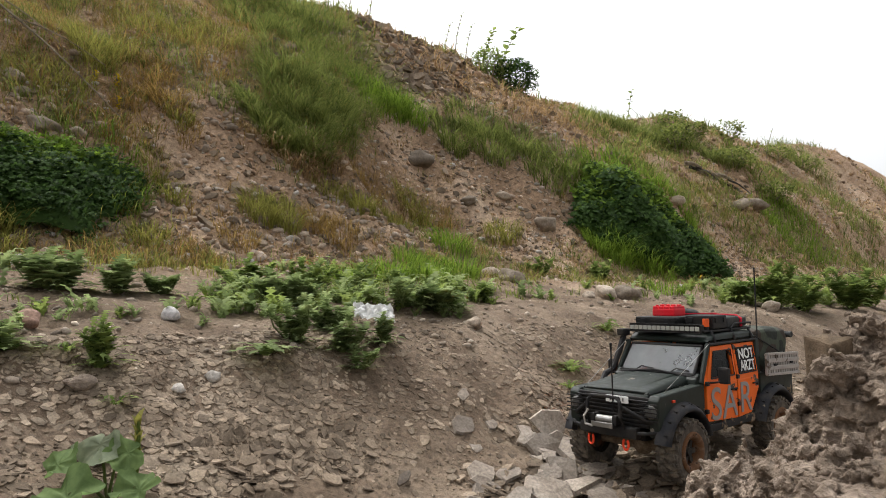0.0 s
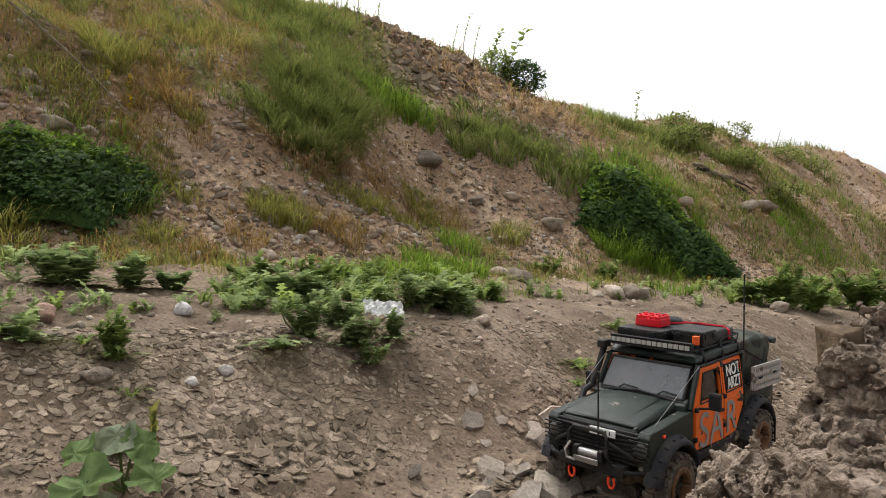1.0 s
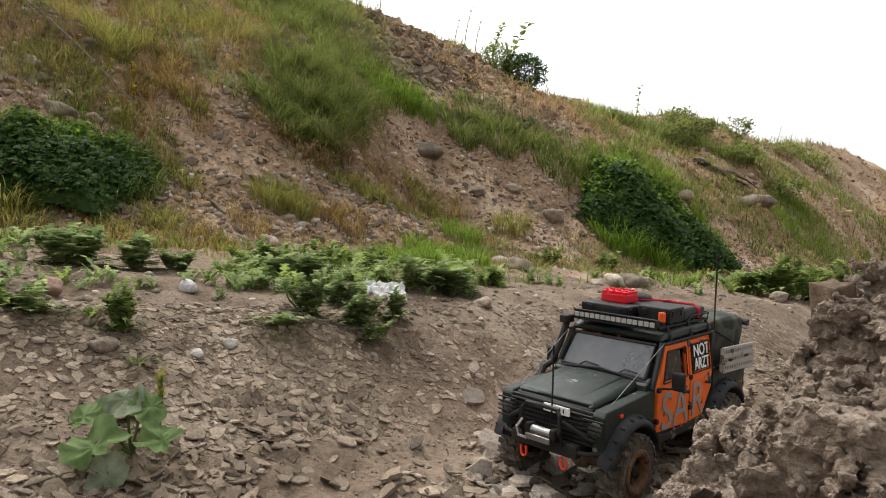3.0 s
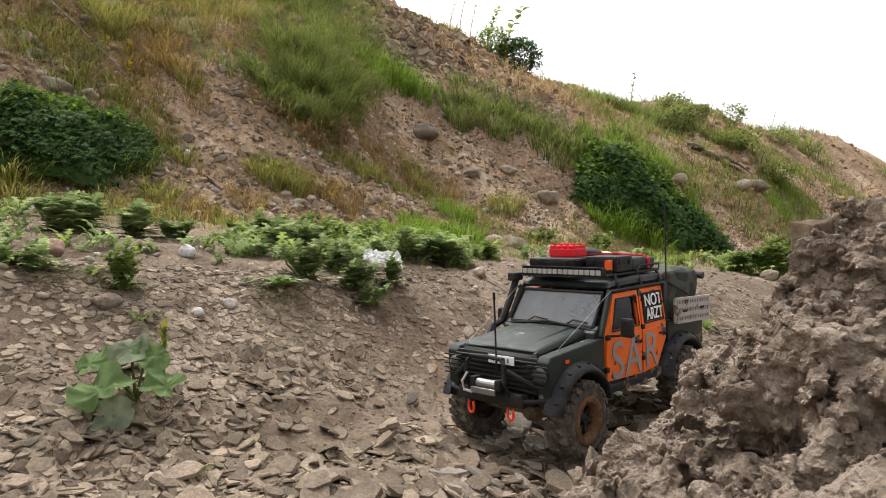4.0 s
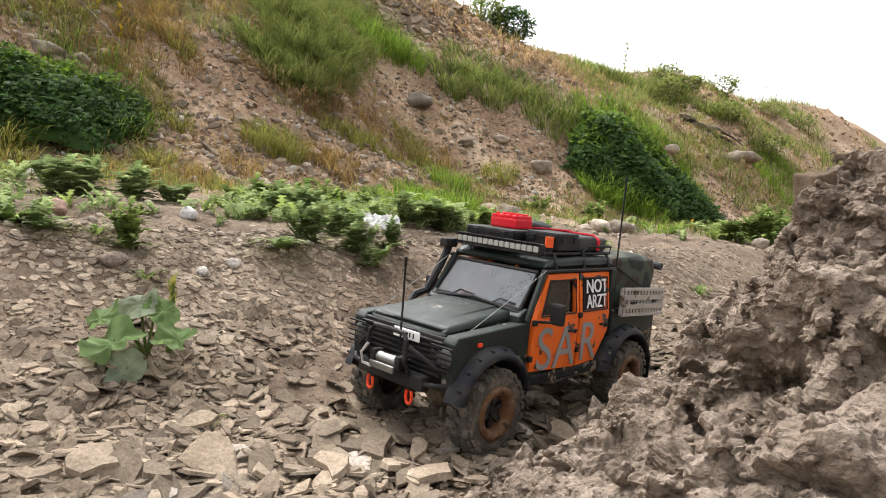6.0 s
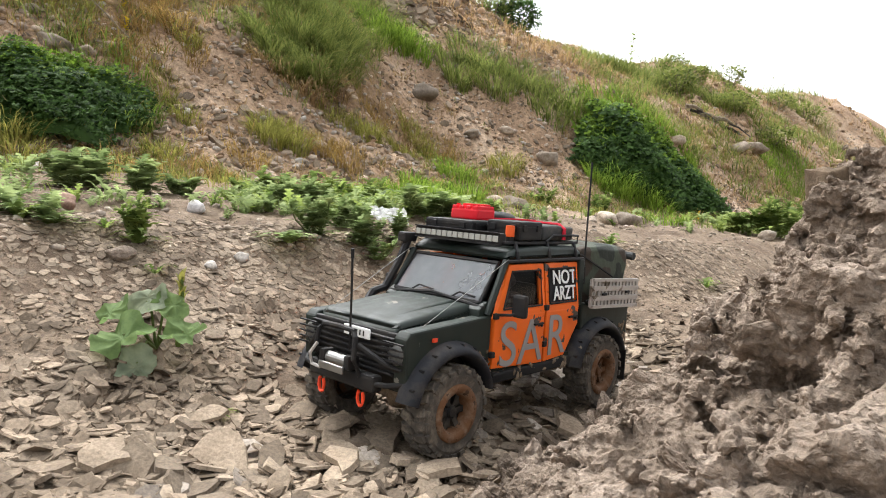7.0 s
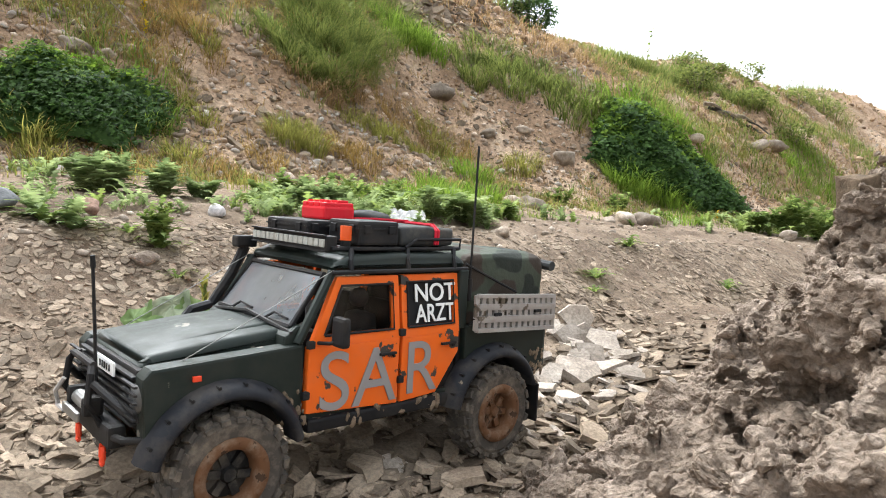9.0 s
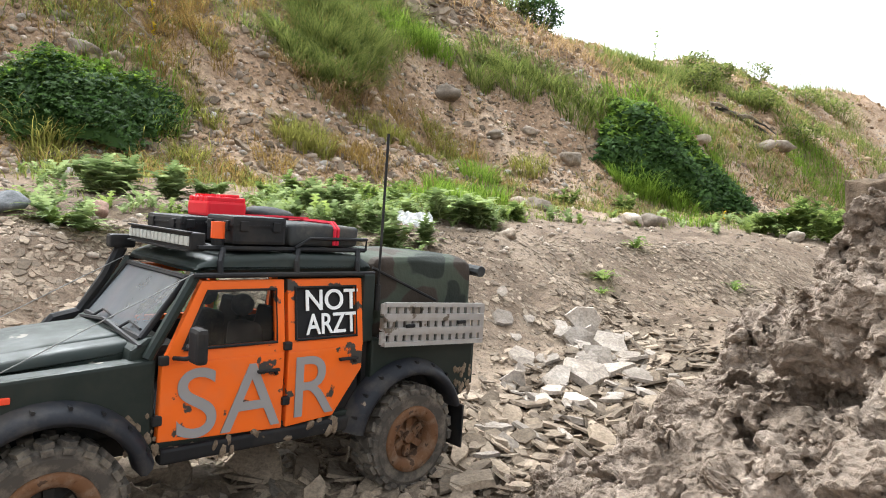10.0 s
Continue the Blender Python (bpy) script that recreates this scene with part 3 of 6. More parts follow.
led_mesh = bpy.data.meshes.new("lens")
led.to_mesh(led_mesh)
led_mesh.materials.append(M_LED)
for k in range(15):
    o = new("lens", led_mesh)
    o.parent, o.location = bar, (0.0652, -0.078 + 0.0103 * k, 0.2625)
for z in (0.2705, 0.2545):
    part("bar_fin", made(box, (0.0655, -0.006, z), (0.005, 0.156, 0.0015)), M_BLACK, bar)


def case(name, c, s, label):
    body = part(name, made(box, c, s, 0.003), M_BLACK, truck, label)
    part("lid_seam", made(box, (c[0], c[1], c[2] + s[2] * 0.18), (s[0] + 0.002, s[1] + 0.002, 0.0016)), M_BLACK, body)
    for d in (-0.3, 0.3):
        part("latch", made(box, (c[0] + s[0] * 0.51, c[1] + d * s[1], c[2] + s[2] * 0.15), (0.003, 0.01, 0.009), 0.0008), M_BLACK, body)
        part("latch", made(box, (c[0] + d * s[0], c[1] + s[1] * 0.51, c[2] + s[2] * 0.15), (0.008, 0.003, 0.009), 0.0008), M_BLACK, body)


case("front_case", (0.028, -0.034, 0.2725), (0.044, 0.092, 0.022), "black hard case lying across the rack")
case("side_case", (0.002, 0.05, 0.274), (0.054, 0.058, 0.026), "black hard case on the rack's edge")
case("flat_case", (-0.022, -0.028, 0.2715), (0.05, 0.088, 0.022), "flat black hard case")
bm = made(box, (-0.07, 0.018, 0.2715), (0.082, 0.118, 0.0225), 0.006, None, 3)
bmesh.ops.subdivide_edges(bm, edges=bm.edges, cuts=1, use_grid_fill=True)
for v in bm.verts:
    v.co += 0.0025 * noise.noise_vector(v.co * 45)
part("soft_bag", bm, M_BAG, truck, "creased dark grey soft bag", smooth=True)
bm = bmesh.new()
bmesh.ops.create_icosphere(bm, subdivisions=3, radius=1, matrix=Matrix.LocRotScale((-0.062, -0.03, 0.2885), None, (0.03, 0.024, 0.009)))
for v in bm.verts:
    v.co += 0.003 * noise.noise_vector(v.co * 50)
part("bedroll", bm, M_BAG, truck, "grey folded tarpaulin", smooth=True)
for x, y0, y1 in ((-0.082, -0.05, 0.079), (-0.078, -0.01, 0.079)):
    part("strap", made(tube, [(x, y0, 0.284), (x + 0.004, 0.02, 0.2855), (x - 0.003, 0.068, 0.2845), (x - 0.002, y1, 0.278), (x, y1 + 0.001, 0.262)], 0.0017, 5), M_STRAP, truck, "red lashing strap")
part("strap", made(tube, [(-0.02, -0.04, 0.2855), (-0.05, 0.0, 0.287), (-0.078, 0.03, 0.287)], 0.0015, 5), M_STRAP, truck, "red lashing strap")
cans = part("jerry_can_block", made(box, (-0.006, -0.036, 0.2915), (0.042, 0.052, 0.016), 0.003), M_RED, truck, "red moulded block of jerry cans")
for k in range(4):
    y = -0.0555 + 0.013 * k
    part("can_rib", made(box, (-0.006, y, 0.301), (0.041, 0.0098, 0.006), 0.0016), M_RED, cans)
    part("can_cap", made(tube, [(0.006, y, 0.303), (0.006, y, 0.3065)], 0.0032, 8), M_RED, cans)
    part("can_handle", made(box, (-0.014, y, 0.3055), (0.014, 0.0035, 0.003), 0.001), M_RED, cans)
beacon = part("beacon", made(tube, [(0.039, 0.07, 0.266), (0.039, 0.07, 0.279), (0.039, 0.07, 0.281)], 0.0062, 12), M_AMBER, truck, "amber beacon on a black base", smooth=False)
part("beacon_base", made(tube, [(0.039, 0.07, 0.257), (0.039, 0.07, 0.2665)], 0.0055, 12), M_BLACK, beacon)

# underside
part("chassis", made(box, (-0.02, 0, 0.077), (0.44, 0.07, 0.02), 0.003), M_BLACK, truck)
for x in (AX_F, AX_R):
    bm = made(tube, [(x, -0.075, WR), (x, 0.075, WR)], 0.009, 10)
    bmesh.ops.create_icosphere(bm, subdivisions=2, radius=0.019, matrix=Matrix.Translation((x, 0.015, WR)))
    part("axle", bm, M_MUD, truck, "muddy axle", smooth=True)
    for s in (1, -1):
        part("shock", made(tube, [(x - 0.012, s * 0.058, WR), (x - 0.02, s * 0.055, 0.11)], 0.006, 10), M_HUB, truck)
for s in (1, -1):
    bm = bmesh.new()
    for k in range(60):
        a = random.random()
        p = Vector((0.09 - 0.185 * a, s * (0.093 + 0.005 * random.random()), 0.079 + 0.01 * random.random() ** 2))
        bmesh.ops.create_icosphere(bm, subdivisions=1, radius=0.0028 + 0.003 * random.random(), matrix=Matrix.LocRotScale(p, Euler((a * 9, a * 5, 0)), (1.4, 0.7, 0.7)))
    for k in range(46):
        x, z = ((0.108, 0.1), (-0.255, 0.105))[k % 2]
        p = Vector((x + random.uniform(-0.014, 0.012), s * 0.0955, z + random.uniform(-0.014, 0.02)))
        bmesh.ops.create_icosphere(bm, subdivisions=1, radius=0.0012 + 0.0025 * random.random(), matrix=Matrix.LocRotScale(p, None, (1.0, 0.35, 1.5)))
    tagged(part("mud_splash", bm, M_MUD, truck, "dried mud splashes along the sill"), kind="stuff")


def lettering(text, size, x, z, material, squeeze=1.0, lean=0.0, bold=0.0):
    c = bpy.data.curves.new("lettering", "FONT")
    c.body, c.size, c.extrude, c.offset, c.align_x = text, size, 0.0005, bold, "CENTER"
    tmp = new("lettering", c)
    me = bpy.data.meshes.new_from_object(tmp)
    bpy.data.objects.remove(tmp)
    me.materials.append(material)
    o = new("lettering", me)
    o.parent = truck
    y = 0.0985 + lean_in(z + size * 0.35)
    turn = Matrix(((-1, 0, 0), (0, 0, 1), (0, 1, 0))).to_4x4()
    o.matrix_local = Matrix.Translation((x, y, z)) @ Matrix.Rotation(radians(lean), 4, "X") @ turn @ Matrix.Diagonal((squeeze, 1, 1, 1))
    o["label"] = f"lettering {text}"
    return o


lettering("S", 0.086, 0.0635, 0.0965, M_GREYLET, 1.04, bold=0.0002)
lettering("A", 0.086, 0.0125, 0.0955, M_GREYLET, 1.0, bold=0.0002)
lettering("R", 0.084, -0.0505, 0.0985, M_GREYLET, 0.98, bold=0.0002)
part("decal_panel", made(prism, [(-0.0325, 0.1735), (-0.0325, 0.2215), (-0.1, 0.2215), (-0.1, 0.1735)], 0.0925, 0.0945, 0, lean_in), M_BLACK, truck, "black window decal")
lettering("NOT", 0.0285, -0.0725, 0.1995, M_WHITE, 1.0, 8, 0.0003)
lettering("ARZT", 0.0285, -0.0725, 0.1765, M_WHITE, 0.82, 8, 0.0003)


# wheels
def wheel(x, s):
    w = new("wheel")
    w.parent = truck
    w.matrix_basis = pose(x, s * 0.094, WR)
    o = s
    bm = bmesh.new()
    lathe(bm, [(0.031, -0.014), (0.036, -0.018), (0.046, -0.0195), (0.0515, -0.0175), (0.0535, -0.012), (0.054, 0), (0.0535, 0.012), (0.0515, 0.0175), (0.046, 0.0195), (0.036, 0.018), (0.031, 0.014)], 40)
    n = 22
    for k in range(n):
        a = 2 * math.pi * k / n
        for side, shift in ((1, 0), (-1, 0.5)):
            b = a + shift * 2 * math.pi / n
            for yy, dr, ln, wd, tw in ((0.011 * side, 0.0555, 0.0095, 0.011, 18 * side), (0.0185 * side, 0.0515, 0.0085, 0.005, 0), (0.0035 * side, 0.0555, 0.0075, 0.006, -24 * side)):
                m = Matrix.Rotation(-b, 4, "Y") @ Matrix.Translation((dr, yy, 0)) @ Matrix.Rotation(radians(tw), 4, "X") @ Matrix.Diagonal((0.0045, wd, ln, 1))
                bmesh.ops.create_cube(bm, size=1, matrix=m)
    part("tyre", bm, M_TYRE, w, "knobbly tyre dulled with dried mud")
    bm = bmesh.new()
    lathe(bm, [(0.036, o * 0.0165), (0.0355, o * 0.0195), (0.0345, o * 0.021), (0.0275, o * 0.0205), (0.0245, o * 0.018), (0.0225, o * 0.008), (0.0225, -o * 0.01)], 36)
    rim = part("rim", bm, M_RUST, w, "rusty brown bead ring", smooth=True)
    for k in range(12):
        a = 2 * math.pi * k / 12
        p = Vector((0.031 * math.cos(a), o * 0.0205, 0.031 * math.sin(a)))
        part("rim_bolt", made(tube, [p, p + Vector((0, o * 0.0012, 0))], 0.0014, 6), M_RUST, rim)
    bm = bmesh.new()
    lathe(bm, [(0.0, o * 0.013), (0.006, o * 0.013), (0.008, o * 0.009), (0.011, o * 0.006), (0.0225, o * 0.004), (0.0225, -o * 0.004), (0.0, -o * 0.004)], 24)
    for k in range(6):
        a = 2 * math.pi * k / 6
        m = Matrix.Rotation(-a, 4, "Y") @ Matrix.Translation((0.0145, o * 0.0075, 0)) @ Matrix.Diagonal((0.013, 0.006, 0.0075, 1))
        bmesh.ops.create_cube(bm, size=1, matrix=m)
    part("hub", bm, M_RUST if x < 0 else M_HUB, w)
    return w


WHEELS = [(wheel(x, s), x, s) for x in (AX_F, AX_R) for s in (1, -1)]
# ---- plants ----
M_GRASS = leafy("grass_blades", (0.07, 0.1, 0.022), (0.215, 0.25, 0.075))
M_LUSH = leafy("lush_grass", (0.08, 0.14, 0.018), (0.2, 0.3, 0.045))
M_DRY = leafy("dry_grass", (0.17, 0.1, 0.05), (0.38, 0.265, 0.145))
M_RUST_GRASS = leafy("rusty_grass", (0.16, 0.095, 0.032), (0.33, 0.23, 0.085))
M_YELLOW = leafy("yellowing_grass", (0.12, 0.12, 0.03), (0.28, 0.275, 0.075))
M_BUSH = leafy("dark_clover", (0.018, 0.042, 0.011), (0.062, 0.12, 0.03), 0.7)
M_BRIGHT = leafy("clover_lit_top", (0.07, 0.125, 0.014), (0.16, 0.26, 0.034), 0.7)
M_THISTLE = leafy("thistle_leaf", (0.12, 0.17, 0.065), (0.29, 0.36, 0.165), 0.75)
M_WEED = leafy("weed_leaf", (0.095, 0.145, 0.04), (0.25, 0.32, 0.095), 0.75)
M_COLT = leafy("coltsfoot_leaf", (0.08, 0.145, 0.045), (0.16, 0.24, 0.095), 0.7, 60.0)
M_FELT = leafy("felted_leaf", (0.17, 0.21, 0.15), (0.25, 0.29, 0.21), 0.85, 60.0)
M_STEM = leafy("green_stem", (0.12, 0.16, 0.06), (0.2, 0.25, 0.1))
M_TWIG = earth("dry_twig", (0.11, 0.085, 0.06), (0.2, 0.165, 0.12), (0.3, 0.26, 0.2), 30.0, 200.0)
M_FLOWER = leafy("yellow_petals", (0.45, 0.33, 0.02), (0.6, 0.45, 0.03))
rng = np.random.default_rng(7)


def quads(name, co, material, parent=None, label=""):
    """Strips as one mesh: co is (strips, rows, 2, 3)."""
    s, r = co.shape[:2]
    base = (np.arange(s)[:, None] * r + np.arange(r - 1)[None]).ravel() * 2
    q = np.stack([base, base + 1, base + 3, base + 2], -1)
    me = bpy.data.meshes.new(name)
    me.vertices.add(s * r * 2)
    me.vertices.foreach_set("co", np.ascontiguousarray(co, dtype=np.float32).ravel())
    me.loops.add(q.size)
    me.loops.foreach_set("vertex_index", q.ravel().astype(np.int32))
    me.polygons.add(len(q))
    me.polygons.foreach_set("loop_start", np.arange(0, q.size, 4, dtype=np.int32))
    me.update(calc_edges=True)
    me.materials.append(material)
    me.shade_smooth()
    ob = new(name, me)
    ob.parent = parent
    if label:
        ob["label"] = label
    return ob


def strips(base, height, lean, width, profile, droop=0.35):
    """Curved strips that start at base (n, 3), rise by height and lean out by the vector lean (n, 2)."""
    n, r = len(base), len(profile)
    t = np.linspace(0, 1, r)[None, :, None]
    up = np.zeros((n, 1, 3))
    up[:, 0, 2] = height
    out = np.zeros((n, 1, 3))
    out[:, 0, :2] = lean
    mid = base[:, None] + up * (t - droop * t ** 3) + out * t ** 1.7
    side = np.stack([-lean[:, 1], lean[:, 0], np.zeros(n)], -1)
    side += rng.normal(0, 0.02, side.shape) * np.linalg.norm(lean, axis=1).max()
    side /= np.linalg.norm(side, axis=1, keepdims=True) + 1e-9
    w = side[:, None] * (np.asarray(profile)[None, :, None] * np.asarray(width).reshape(-1, 1, 1) * 0.5)
    return np.stack([mid - w, mid + w], 2)


BLADE = (0.8, 1.0, 0.7, 0.06)
LOBED = (0.15, 0.3, 1.0, 0.2, 1.3, 0.22, 1.35, 0.22, 1.15, 0.2, 0.85, 0.15, 0.03)


def turf(xy, per, h, spread, width, droop=0.35, radius=0.03):
    """Blades in tufts round the points xy (n, 2); h: blade height for each tuft."""
    c = np.repeat(xy, per, 0)
    hh = np.repeat(np.broadcast_to(h, len(xy)), per) * rng.uniform(0.45, 1.15, len(c))
    a = rng.uniform(0, 2 * np.pi, len(c))
    rr = np.repeat(np.broadcast_to(radius, len(xy)), per) * np.sqrt(rng.uniform(0, 1, len(c)))
    c = c + np.stack([np.cos(a), np.sin(a)], -1) * rr[:, None]
    base = np.column_stack([c, ground_z(c[:, 0], c[:, 1]) - 0.004])
    la = a + rng.normal(0, 0.9, len(c))
    lean = np.stack([np.cos(la), np.sin(la)], -1) * (hh * spread * rng.uniform(0.25, 1.2, len(c)))[:, None]
    lean[:, 1] -= 0.12 * hh                      # blades hang down the slope
    return strips(base, hh, lean, width * rng.uniform(0.6, 1.3, len(c)), BLADE, droop)


def scatter(n, v0, v1, mask=None, y1=11.0):
    """Points on the slope between two lines across it."""
    out = np.zeros((0, 2))
    while len(out) < n:
        y = 0.6 + (y1 - 0.6) * rng.uniform(0, 1, 4 * n) ** 1.5
        x = rng.uniform(-0.8, 0.8, 4 * n) * (y + 0.1)
        v = slope_v(x, y)
        k = (v > v0) & (v < v1)
        if mask is not None:
            k &= rng.uniform(0, 1, 4 * n) < mask(x, y)
        out = np.concatenate([out, np.stack([x, y], -1)[k]])
    return out[:n]


BARE = ((-1.02, 3.1, 0.14), (-0.93, 2.93, 0.16), (-1.44, 2.65, 0.1), (-1.54, 2.52, 0.1), (-1.01, 2.45, 0.1), (-0.11, 4.97, 0.4), (0.22, 4.2, 0.25), (0.5, 4.22, 0.25), (0.79, 5.43, 0.4), (-0.28, 3.93, 0.2),
        (2.23, 5.31, 0.3), (-0.77, 3.06, 0.14), (5.49, 10.02, 0.6), (6.5, 10.75, 0.5), (0.14, 5.4, 0.5), (0.94, 5.27, 0.3), (-0.47, 3.46, 0.12), (-1.17, 3.25, 0.12))


def grown(x, y):
    """Where the slope is overgrown, 0 to 1."""
    v = slope_v(x, y)
    m = step(-0.1, 0.2, fbm(x, y, 2.3, 3, 77) + 0.06)
    m = np.maximum(m, step(0.6, 1.0, v) * step(-0.4, -1.2, x) * 0.85)
    for a, b, r in BARE:
        m = m - 1.3 * np.exp(-(((x - a) / r) ** 2 + ((y - b) / (1.5 * r)) ** 2))
    return np.clip(m, 0.02, 1)


def far_part(n, mask=None):
    """Points on the far half of the hill."""
    xy = scatter(3 * n, 0.2, 2.5, mask, 12.0)
    return xy[xy[:, 1] > 5.0][:n]


p = scatter(4200, -0.1, 2.4, grown)
tagged(quads("slope_grass", turf(p, 12, 0.03 + 0.07 * rng.uniform(0, 1, len(p)) ** 2, 0.8, 0.003, radius=0.03), M_GRASS), "patchy green grass over the hillside", "grass", kind="stuff")
p = far_part(900, grown)
tagged(quads("far_slope_grass", turf(p, 14, 0.07 + 0.12 * rng.uniform(0, 1, len(p)) ** 2, 0.8, 0.008, radius=0.09), M_GRASS), "green grass patches on the far slope", "grass", kind="stuff")
p = far_part(900)
tagged(quads("far_dry_grass", turf(p, 12, 0.05 + 0.1 * rng.uniform(0, 1, len(p)) ** 2, 1.1, 0.007, radius=0.1), M_DRY), "dead grass on the far slope", "grass", kind="stuff")
p = scatter(3800, -0.1, 2.4, lambda x, y: 0.1 + 0.9 * grown(x + 0.2, y))
tagged(quads("dry_slope_grass", turf(p, 9, 0.025 + 0.06 * rng.uniform(0, 1, len(p)) ** 2, 1.1, 0.0026, radius=0.04), M_DRY), "straw-coloured dead grass among the stones", "grass", kind="stuff")
p = scatter(2400, -0.1, 2.2, lambda x, y: 0.05 + grown(x, y) * step(0.3, -0.9, x))
tagged(quads("rusty_slope_grass", turf(p, 10, 0.03 + 0.08 * rng.uniform(0, 1, len(p)), 0.8, 0.0026, radius=0.035), M_RUST_GRASS), "rust-brown grass on the slope", "grass", kind="stuff")
p = scatter(2000, -0.25, 2.2, lambda x, y: 0.05 + grown(x, y))
tagged(quads("yellow_slope_grass", turf(p, 9, 0.03 + 0.06 * rng.uniform(0, 1, len(p)), 0.7, 0.0028, radius=0.04), M_YELLOW), "yellowing grass on the slope", "grass", kind="stuff")


def tuft(x, y, h, radius, n, material, label, spread=0.75, width=0.005, group="grass tufts", droop=0.4):
    return tagged(quads("grass_tuft", turf(np.array([[x, y]]), n, h, spread, width, droop, radius), material), label, "grass tuft", group)


for x, y, h, r, n in ((-0.82, 3.27, 0.15, 0.1, 900), (-0.68, 3.4, 0.17, 0.13, 1500), (-0.58, 3.62, 0.16, 0.12, 1100), (-0.92, 3.32, 0.13, 0.1, 700), (-0.8, 3.62, 0.18, 0.17, 1700), (-0.65, 3.82, 0.17, 0.17, 1400), (-0.55, 4.01, 0.15, 0.15, 800), (-0.9, 3.8, 0.16, 0.16, 1100), (-0.8, 4.24, 0.17, 0.2, 1000), (-0.72, 4.64, 0.2, 0.25, 900), (-0.52, 4.5, 0.17, 0.2, 700)):
    tuft(x, y, h, r, n, M_GRASS, "large green grass tussock hanging over the bare slope", 1.1, 0.0032, droop=0.55)
for x, y, h, r, n in ((-0.35, 4.37, 0.2, 0.13, 420), (-0.24, 4.43, 0.18, 0.13, 380), (-0.48, 4.24, 0.17, 0.12, 380)):
    tuft(x, y, h, r, n, M_LUSH, "bright grass blades above the stony slope", 0.6, 0.005)
for x, y, h, r, n in ((0.05, 4.51, 0.17, 0.14, 500), (0.32, 4.57, 0.17, 0.17, 600), (0.52, 4.71, 0.15, 0.16, 500), (0.21, 4.74, 0.16, 0.2, 500), (1.84, 7.29, 0.22, 0.2, 500), (2.14, 7.5, 0.26, 0.24, 600), (1.64, 7.2, 0.2, 0.2, 400), (2.62, 7.7, 0.3, 0.22, 600), (2.97, 7.43, 0.22, 0.25, 500), (0.84, 4.73, 0.15, 0.18, 500), (0.66, 4.57, 0.15, 0.16, 450), (5.03, 8.7, 0.25, 0.4, 500), (5.3, 10.2, 0.3, 0.45, 500), (1.8, 5.53, 0.15, 0.25, 400), (2.0, 5.75, 0.15, 0.25, 400)):
    tuft(x, y, h, r, n, M_GRASS, "green grass tuft among loose stones", 0.8, 0.0055)
for x, y, h, r, n in ((1.09, 4.3, 0.22, 0.12, 500), (0.95, 4.2, 0.16, 0.1, 320), (1.25, 4.35, 0.2, 0.12, 380), (3.42, 6.8, 0.25, 0.3, 600), (3.72, 6.94, 0.22, 0.3, 450), (3.19, 6.66, 0.2, 0.22, 320), (-0.11, 3.0, 0.14, 0.1, 320), (-0.2, 2.71, 0.12, 0.1, 300), (-0.31, 2.4, 0.09, 0.1, 240), (0.04, 3.42, 0.15, 0.1, 260), (0.06, 2.98, 0.15, 0.1, 300), (-0.05, 2.75, 0.12, 0.09, 260), (1.13, 3.53, 0.1, 0.1, 160)):
    tuft(x, y, h, r, n, M_LUSH, "bright fresh green grass tuft on the bench", 0.65, 0.0042)
for x, y, h, r, n in ((-1.54, 2.97, 0.14, 0.1, 500), (-1.58, 3.05, 0.12, 0.1, 300), (-1.53, 2.8, 0.1, 0.09, 260), (-0.75, 2.82, 0.12, 0.08, 420), (-0.67, 2.86, 0.12, 0.08, 420), (-0.39, 3.29, 0.14, 0.08, 380), (-0.17, 3.8, 0.15, 0.1, 380), (0.33, 3.85, 0.14, 0.1, 360), (-1.02, 2.4, 0.1, 0.07, 260), (-1.05, 2.68, 0.08, 0.06, 200), (-1.37, 2.1, 0.13, 0.09, 420), (-1.3, 2.02, 0.1, 0.08, 260), (-1.16, 2.73, 0.08, 0.06, 220), (-1.14, 2.95, 0.08, 0.06, 240), (-0.55, 3.25, 0.1, 0.08, 240), (-1.49, 3.14, 0.1, 0.1, 260), (-1.64, 2.7, 0.1, 0.1, 260), (-1.4, 3.6, 0.13, 0.14, 300), (-1.6, 3.45, 0.12, 0.14, 300), (-1.25, 3.74, 0.14, 0.14, 320), (2.5, 6.18, 0.14, 0.25, 300), (2.24, 6.1, 0.14, 0.25, 300), (-0.24, 3.5, 0.11, 0.08, 240)):
    tuft(x, y, h, r, n, M_YELLOW, "yellow-green grass tuft on the stony slope", 0.75, 0.003)
for x, y, h, r, n in ((-1.31, 3.1, 0.1, 0.09, 300), (-1.2, 2.98, 0.1, 0.08, 280), (-1.1, 2.92, 0.07, 0.06, 180), (-1.33, 2.93, 0.09, 0.09, 260), (-1.32, 2.73, 0.08, 0.08, 220), (-1.14, 3.35, 0.1, 0.1, 280), (-1.47, 2.66, 0.07, 0.07, 180), (-0.54, 2.95, 0.09, 0.07, 260), (-0.44, 2.94, 0.1, 0.08, 260), (-0.77, 2.6, 0.08, 0.08, 240), (-0.82, 2.38, 0.07, 0.07, 200), (-0.02, 3.88, 0.1, 0.1, 220), (-0.4, 3.56, 0.09, 0.08, 220)):
    tuft(x, y, h, r, n, M_RUST_GRASS, "rust-brown grass tuft on the stony slope", 0.8, 0.0028)
